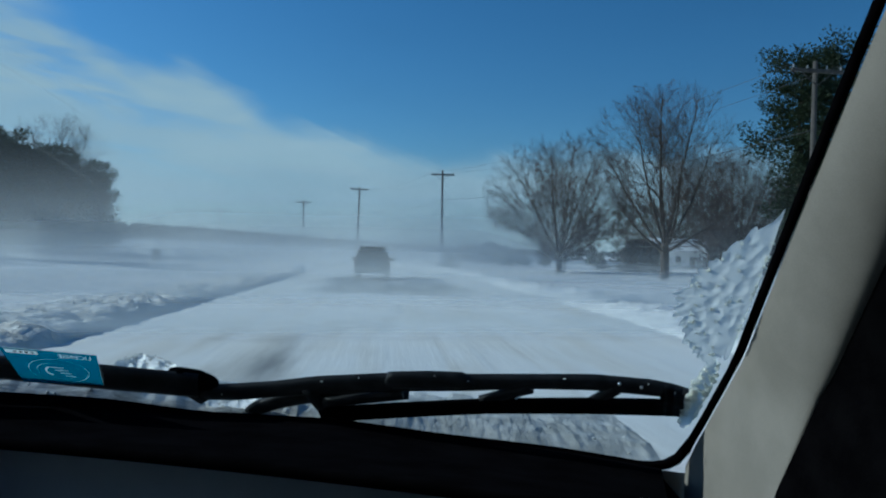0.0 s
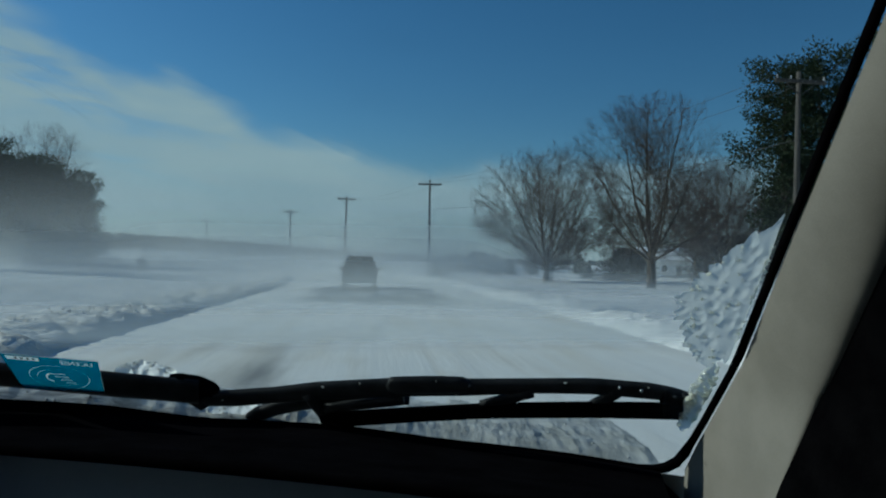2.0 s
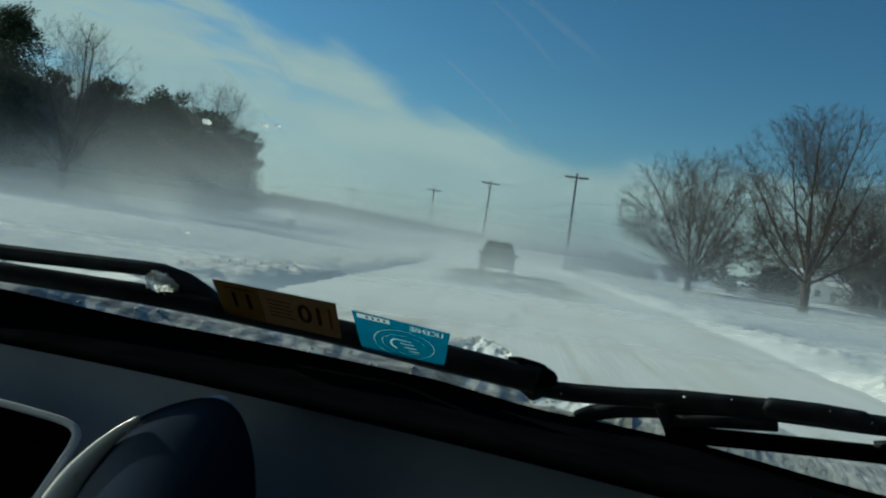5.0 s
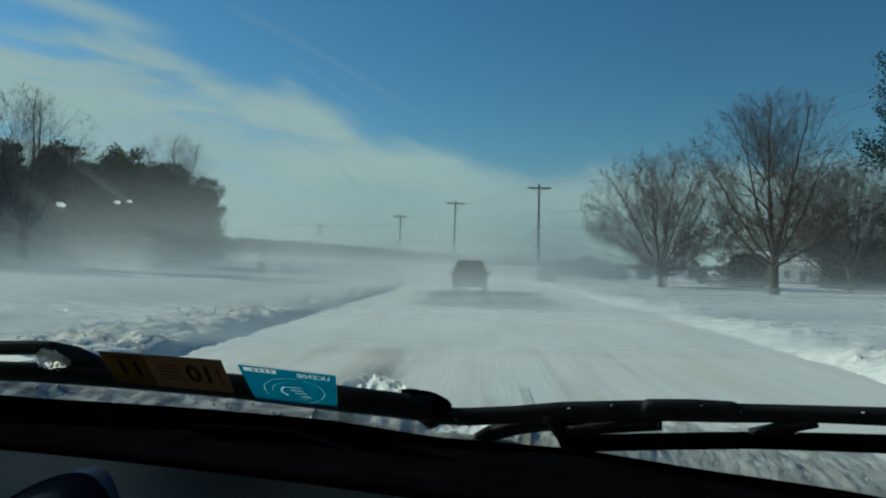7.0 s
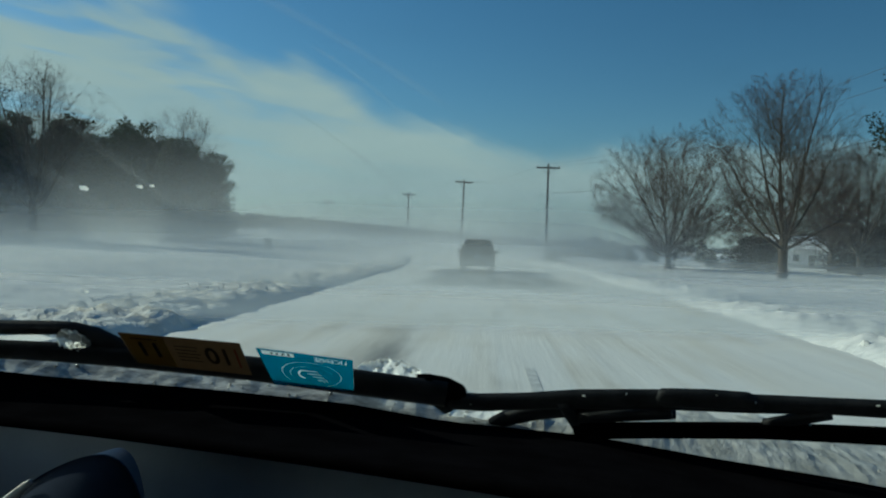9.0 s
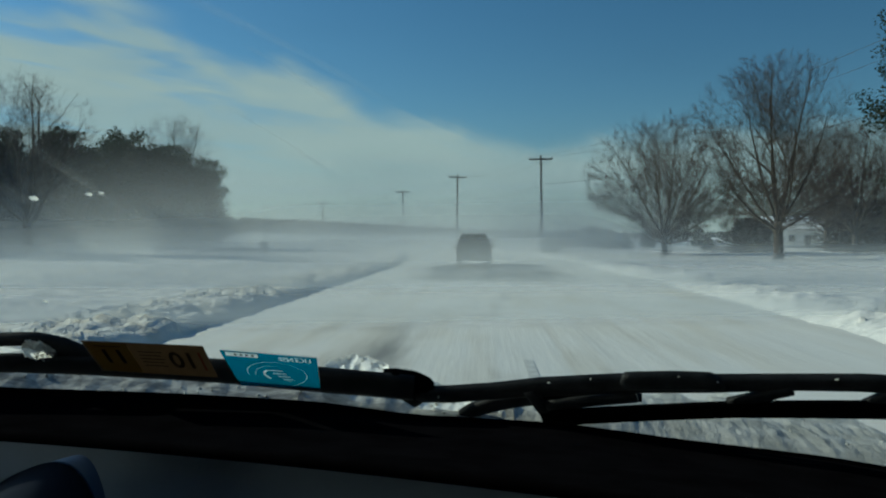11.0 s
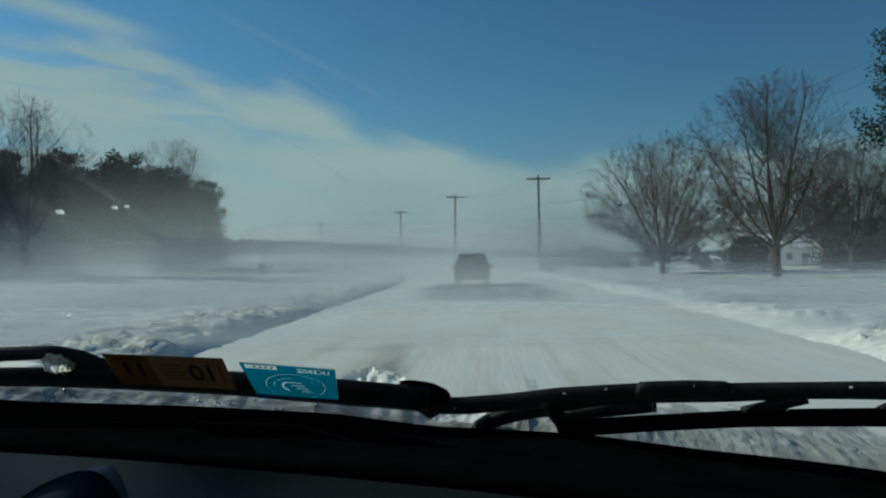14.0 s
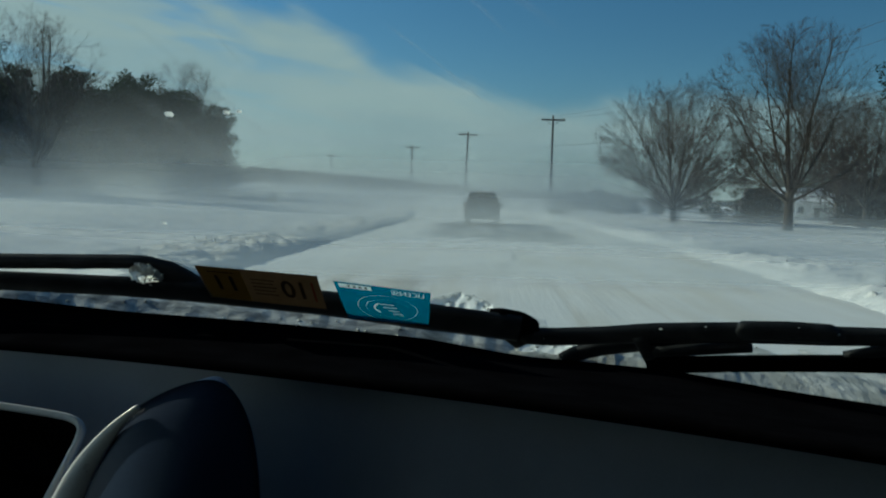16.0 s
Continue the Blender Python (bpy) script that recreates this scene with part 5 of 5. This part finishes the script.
        for name, bm in (("film", sheet), ("cut", cut), ("word", word)):
            m = bpy.data.meshes.new(name)
            bm.to_mesh(m)
            bm.free()
            made.append(new(name, m))
        for other in made[1:]:
            mod = made[0].modifiers.new("cut", "BOOLEAN")
            mod.operation, mod.solver, mod.object = "DIFFERENCE", "EXACT", other
            mod.use_self = True
        bpy.context.view_layer.update()
        me = bpy.data.meshes.new_from_object(made[0].evaluated_get(bpy.context.evaluated_depsgraph_get()))
        for ob in made:
            bpy.data.objects.remove(ob)
        me.materials.clear()
        me.materials.append(M["film"])
        for v in me.vertices:
            v.co = self.at(v.co.x / wide, v.co.y / high, 0.0012 + v.co.z) - Vector((-0.25, 0, 0))
        return piece("blue_film", me, GLASS, "blue film with a cut-out word")

    def word(self, body, u0, v0, size, material, stretch=1.0):
        """Lettering mirrored, as it shows through the back of the sheet."""
        me = text_mesh(body, 1.0, material)
        wide = (self.c[1] - self.c[0]).length
        high = (self.c[0] - self.c[3]).length
        for vert in me.vertices:
            x, y = vert.co.x, vert.co.y
            p = self.at(u0 - x * size * stretch / wide, v0 + y * size / high, 0.0013)
            vert.co = p - Vector((-0.25, 0, 0))
        return piece("lettering", me, GLASS)


def build_stickers():
    y = Sticker("inspection_sticker", ((-0.402, 1.311), (-0.281, 1.3035), (-0.277, 1.2655), (-0.3955, 1.2755)), M["brownish"], "amber and brown paper sticker with dark numerals")
    y.patch("amber_panel", 0.02, 0.36, 0.03, 0.97, M["yellow"])
    y.word("11", 0.20, 0.52, 0.030, M["ink"], 0.95)
    y.word("10", 0.78, 0.50, 0.034, M["ink"], 0.85)
    for k in range(5):
        y.patch("print_bar", 0.42, 0.62 - 0.02 * (k % 2), 0.28 + 0.11 * k, 0.31 + 0.11 * k, M["ink"])
    y.patch("print_bar", 0.925, 0.945, 0.22, 0.80, M["redink"])
    y.patch("print_bar", 0.08, 0.30, 0.85, 0.88, M["ink"])
    b = Sticker("county_decal", ((-0.265, 1.2995), (-0.1665, 1.2895), (-0.170, 1.251), (-0.255, 1.2555)), M["whiteprint"], "bright blue decal with pale print")
    b.film()
    for k in range(4):
        b.patch("print_bar", 0.13 + 0.06 * k, 0.16 + 0.06 * k, 0.895, 0.94, M["ink"], lift=0.0014)


build_stickers()

# ---- dried wiper smears on the glass ----


def smear_matter():
    """Dried salt: a pale bloom, mostly clear, that thins out to its edges."""
    mat = bpy.data.materials.new("dried salt smear")
    mat.use_nodes = True
    t = mat.node_tree
    t.nodes.clear()
    add, put, m, step, noisy, mixc, combine = chain(t)
    at = add("ShaderNodeAttribute")
    at.attribute_name = "bloom"
    mp = add("ShaderNodeMapping")
    mp.inputs["Rotation"].default_value, mp.inputs["Scale"].default_value = (0.0, 0.62, 0.0), (6.0, 20.0, 90.0)
    put(mp.inputs[0], add("ShaderNodeTexCoord").outputs["Object"])
    n = noisy(mp.outputs[0], 1.6, 4, 0.6)
    a = m("MULTIPLY", at.outputs["Fac"], m("ADD", 0.35, n), clamp=True)
    tr, df, lu, mx, mx2, out = add("ShaderNodeBsdfTransparent"), add("ShaderNodeBsdfDiffuse"), add("ShaderNodeBsdfTranslucent"), add("ShaderNodeMixShader"), add("ShaderNodeMixShader"), add("ShaderNodeOutputMaterial")
    df.inputs[0].default_value = lu.inputs[0].default_value = (0.80, 0.82, 0.80, 1)
    mx2.inputs[0].default_value = 0.7
    put(mx2.inputs[1], df.outputs[0]), put(mx2.inputs[2], lu.outputs[0])
    put(mx.inputs[0], a), put(mx.inputs[1], tr.outputs[0]), put(mx.inputs[2], mx2.outputs[0]), put(out.inputs[0], mx.outputs[0])
    return mat


M["smear"] = smear_matter()


def build_smear(x0, z0, x1, z1, wide, strength, bow=0.004):
    """One curved stroke that the wiper left, on the outside of the glass."""
    us, ws = span(0, 1, 25), span(-1, 1, 7)

    def f(u, w):
        k = wide * w * (0.7 + 0.5 * rough_noise(u * 4, x0 * 30, 0, 1.0))
        return on_glass(x0 + (x1 - x0) * u + 0.6 * k, z0 + (z1 - z0) * u + bow * 4 * u * (1 - u) + 0.8 * k, 0.003)
    v, fs = grid(f, us, ws)
    ob = cpart("salt_smear", v, fs, M["smear"], GLASS, "pale dried wiper smear")
    ob.visible_shadow = False
    bloom = ob.data.attributes.new("bloom", "FLOAT", "POINT")
    bloom.data.foreach_set("value", [strength * (1 - w * w) * smooth(0, 0.2, u) * smooth(0, 0.35, 1 - u) for w in ws for u in us])


for stroke in ((-0.215, 1.588, -0.050, 1.507, 0.0050, 0.085), (-0.200, 1.519, -0.090, 1.442, 0.0022, 0.10), (-0.172, 1.556, -0.095, 1.505, 0.0026, 0.09), (-0.400, 1.520, -0.295, 1.424, 0.0060, 0.048),
               (-0.370, 1.487, -0.280, 1.413, 0.0030, 0.08), (-0.415, 1.467, -0.320, 1.390, 0.0075, 0.055), (-0.345, 1.527, -0.300, 1.470, 0.0045, 0.065), (-0.440, 1.440, -0.350, 1.372, 0.0060, 0.055)):
    build_smear(*stroke)

# ---- ice and snow on the car ----


def lying_snow(name, label, xs, lo, depth, heap, seed, mat, nx=200, nv=26, grains=1600, tilt=0.016, grain=0.0027):
    """Ragged snow lying on the cowl, from the foot of the glass forward."""
    def f(u, v):
        x = xs[0] + (xs[-1] - xs[0]) * u
        p = on_glass(x, bend(x, xs, lo) - 0.012, 0.010)
        far = bend(x, xs, depth) * (1 + 0.25 * rough_noise(x, seed, 0, 18) + 0.12 * rough_noise(x, seed, 2, 60))
        y = p.y + far * v + 0.005 * rough_noise(x, v * 3, seed + 7, 70) * (1 - min(1.0, v * 8))
        n = 0.65 + 0.28 * rough_noise(x, y, seed, 20) + 0.14 * rough_noise(x, y, seed + 2, 85) + 0.08 * rough_noise(x, y, seed + 5, 210)
        rise = min(1.0, v * 4.0) ** 0.8
        return Vector((x, y, p.z - 0.004 + 0.006 * rise + heap * max(-0.1, n) * rise * (1 - v ** 6) + tilt * v ** 0.8))
    v, fs = grid(f, span(0, 1, nx), [k ** 1.8 for k in span(0, 1, nv + 10)])
    rng = random.Random(seed)
    for _ in range(grains):
        bm = bmesh.new()
        bmesh.ops.create_icosphere(bm, subdivisions=1, radius=rng.uniform(0.4, 1.0) ** 2 * grain)
        c, base = f(rng.random(), 0.97 * rng.random() ** 2.2), len(v)
        v += [c + p.co * rng.uniform(0.7, 1.25) for p in bm.verts]
        fs += [tuple(base + p.index for p in q.verts) for q in bm.faces]
        bm.free()
    return tagged(new(name, mesh_of(name, v, fs, mat)), label, "snow")


lying_snow("frozen_slush", "grey-white frozen slush along the foot of the windscreen", (-0.98, -0.63, -0.5, -0.34, -0.18, -0.08, 0.0, 0.04), (1.276, 1.264, 1.250, 1.241, 1.229, 1.212, 1.207, 1.206), (0.14, 0.14, 0.16, 0.17, 0.16, 0.16, 0.13, 0.10), 0.019, 3, M["slush"], grains=420, grain=0.0028)
lying_snow("cowl_snow", "lumpy snow on the cowl under the wiper blades", (0.02, 0.09, 0.14, 0.2, 0.28, 0.36, 0.43, 0.49), (1.206, 1.2045, 1.199, 1.191, 1.184, 1.178, 1.171, 1.165), (0.10, 0.12, 0.16, 0.22, 0.28, 0.30, 0.30, 0.30), 0.015, 8, M["crust"], 240, 34, 60, 0.011, 0.0024)


def build_lump(name, label, cx, cz, outline, off, thick, seed, mat, rings=16, seg=110, rag=0.9, grains=0, grain=0.006, pebble=0.0):
    """A crusty lump on the glass with a ragged outline given as reach by angle."""
    def f(a, k):
        r = bend(a % (2 * math.pi), *outline)
        r *= 1 + rag * (0.14 * rough_noise(math.cos(a) * 3, math.sin(a) * 3, seed, 1.3) + 0.14 * rough_noise(math.cos(a) * 9, math.sin(a) * 9, seed, 1.3) + 0.08 * rough_noise(math.cos(a) * 20, math.sin(a) * 20, seed, 1.7))
        x, z = cx + math.cos(a) * r * k, cz + math.sin(a) * r * k
        bump = 0.75 + 0.5 * rough_noise(x, z, seed, 45) + 0.15 * rough_noise(x, z, seed + 4, 120)
        knob = 1 - min(1.0, 1.5 * noise.voronoi(Vector((x, z, seed)) * 95)[0][0]) if pebble else 0.0
        return on_glass(min(x, right_edge(z) - 0.001), z, off - (thick * bump + pebble * knob) * (1 - k ** 4) ** 0.5)
    v, fs = grid(f, span(0, 2 * math.pi, seg), span(0.02, 1, rings))
    rng = random.Random(seed)
    for _ in range(grains):
        a, k = rng.uniform(0, 6.283), rng.random() ** 0.42
        c, r = f(a, k * 0.97), rng.uniform(0.4, 1.0) ** 2 * grain
        bm = bmesh.new()
        bmesh.ops.create_icosphere(bm, subdivisions=1, radius=r, matrix=Euler((rng.uniform(0, 6), rng.uniform(0, 6), 0)).to_matrix().to_4x4() @ Matrix.Diagonal((1.0, rng.uniform(0.6, 1.0), rng.uniform(0.7, 1.2), 1)))
        base = len(v)
        v += [c + p.co * rng.uniform(0.72, 1.25) for p in bm.verts]
        fs += [tuple(base + p.index for p in q.verts) for q in bm.faces]
        bm.free()
    return tagged(new(name, mesh_of(name, v, fs, mat, not grains)), label, "ice" if mat is M["ice"] else "snow")


build_lump("ice_lump", "sparkling white crust of ice against the windscreen pillar", 0.472, 1.372, ((0, 0.5, 0.9, 1.35, 1.75, 2.2, 2.7, 3.2, 3.6, 4.1, 4.6, 5.0, 5.6, 6.283), (0.03, 0.045, 0.06, 0.076, 0.056, 0.042, 0.043, 0.047, 0.044, 0.050, 0.062, 0.07, 0.04, 0.03)), 0.012, 0.0012, 5, M["ice"], 46, 210, 0.8, 110, 0.0026, 0.0024)
build_lump("ice_lump", "narrow rim of ice low on the pillar", 0.484, 1.265, ((0, 1.2, 1.57, 2.0, 3.14, 4.2, 4.71, 5.2, 6.283), (0.01, 0.03, 0.042, 0.02, 0.008, 0.02, 0.05, 0.03, 0.01)), 0.020, 0.006, 15, M["ice"], 10, 70, 0.5, 160, 0.0035)
build_lump("snow_lump", "small snow heap caught behind the wiper", -0.142, 1.262, ((0, 0.5, 1.0, 1.57, 2.2, 2.8, 3.3, 4.7, 6.283), (0.045, 0.030, 0.022, 0.020, 0.020, 0.03, 0.045, 0.012, 0.045)), 0.060, 0.012, 25, M["lumpsnow"], 18, 110, 0.6, 50, 0.0030, 0.004)
build_lump("snow_lump", "icy snow knob on the wiper joint", -0.468, 1.294, ((0, 0.8, 1.57, 2.3, 3.14, 4.7, 6.283), (0.018, 0.014, 0.013, 0.017, 0.020, 0.010, 0.018)), 0.030, 0.012, 35, M["lumpsnow"], 20, 110, 0.5, 60, 0.0028, 0.004)
build_lump("snow_lump", "loose snow by the wiper pivot", -0.045, 1.216, ((0, 0.8, 1.57, 2.3, 3.14, 4.7, 6.283), (0.040, 0.018, 0.012, 0.015, 0.03, 0.012, 0.040)), 0.050, 0.008, 45, M["lumpsnow"], 14, 90, 0.5, 40, 0.003, 0.003)
build_lump("snow_lump", "strip of snow held between wiper and bow", -0.55, 1.295, ((0, 0.2, 1.57, 2.9, 3.14, 3.4, 4.7, 6.1, 6.283), (0.06, 0.03, 0.006, 0.03, 0.08, 0.03, 0.006, 0.03, 0.06)), 0.034, 0.004, 52, M["lumpsnow"], 8, 70)
for cx, cz, r in ((-0.382, 1.4485, 0.0025), (-0.333, 1.4515, 0.0018), (-0.322, 1.4525, 0.0014), (-0.42, 1.353, 0.0016)):
    build_lump("ice_speck", "tiny ice speck stuck to the windscreen", cx, cz, ((0, 1.5, 3.1, 4.7, 6.283), (r * 1.8, r * 0.7, r * 1.5, r * 0.5, r * 1.8)), 0.003, 0.001, cx * 50, M["ice"], 4, 20)
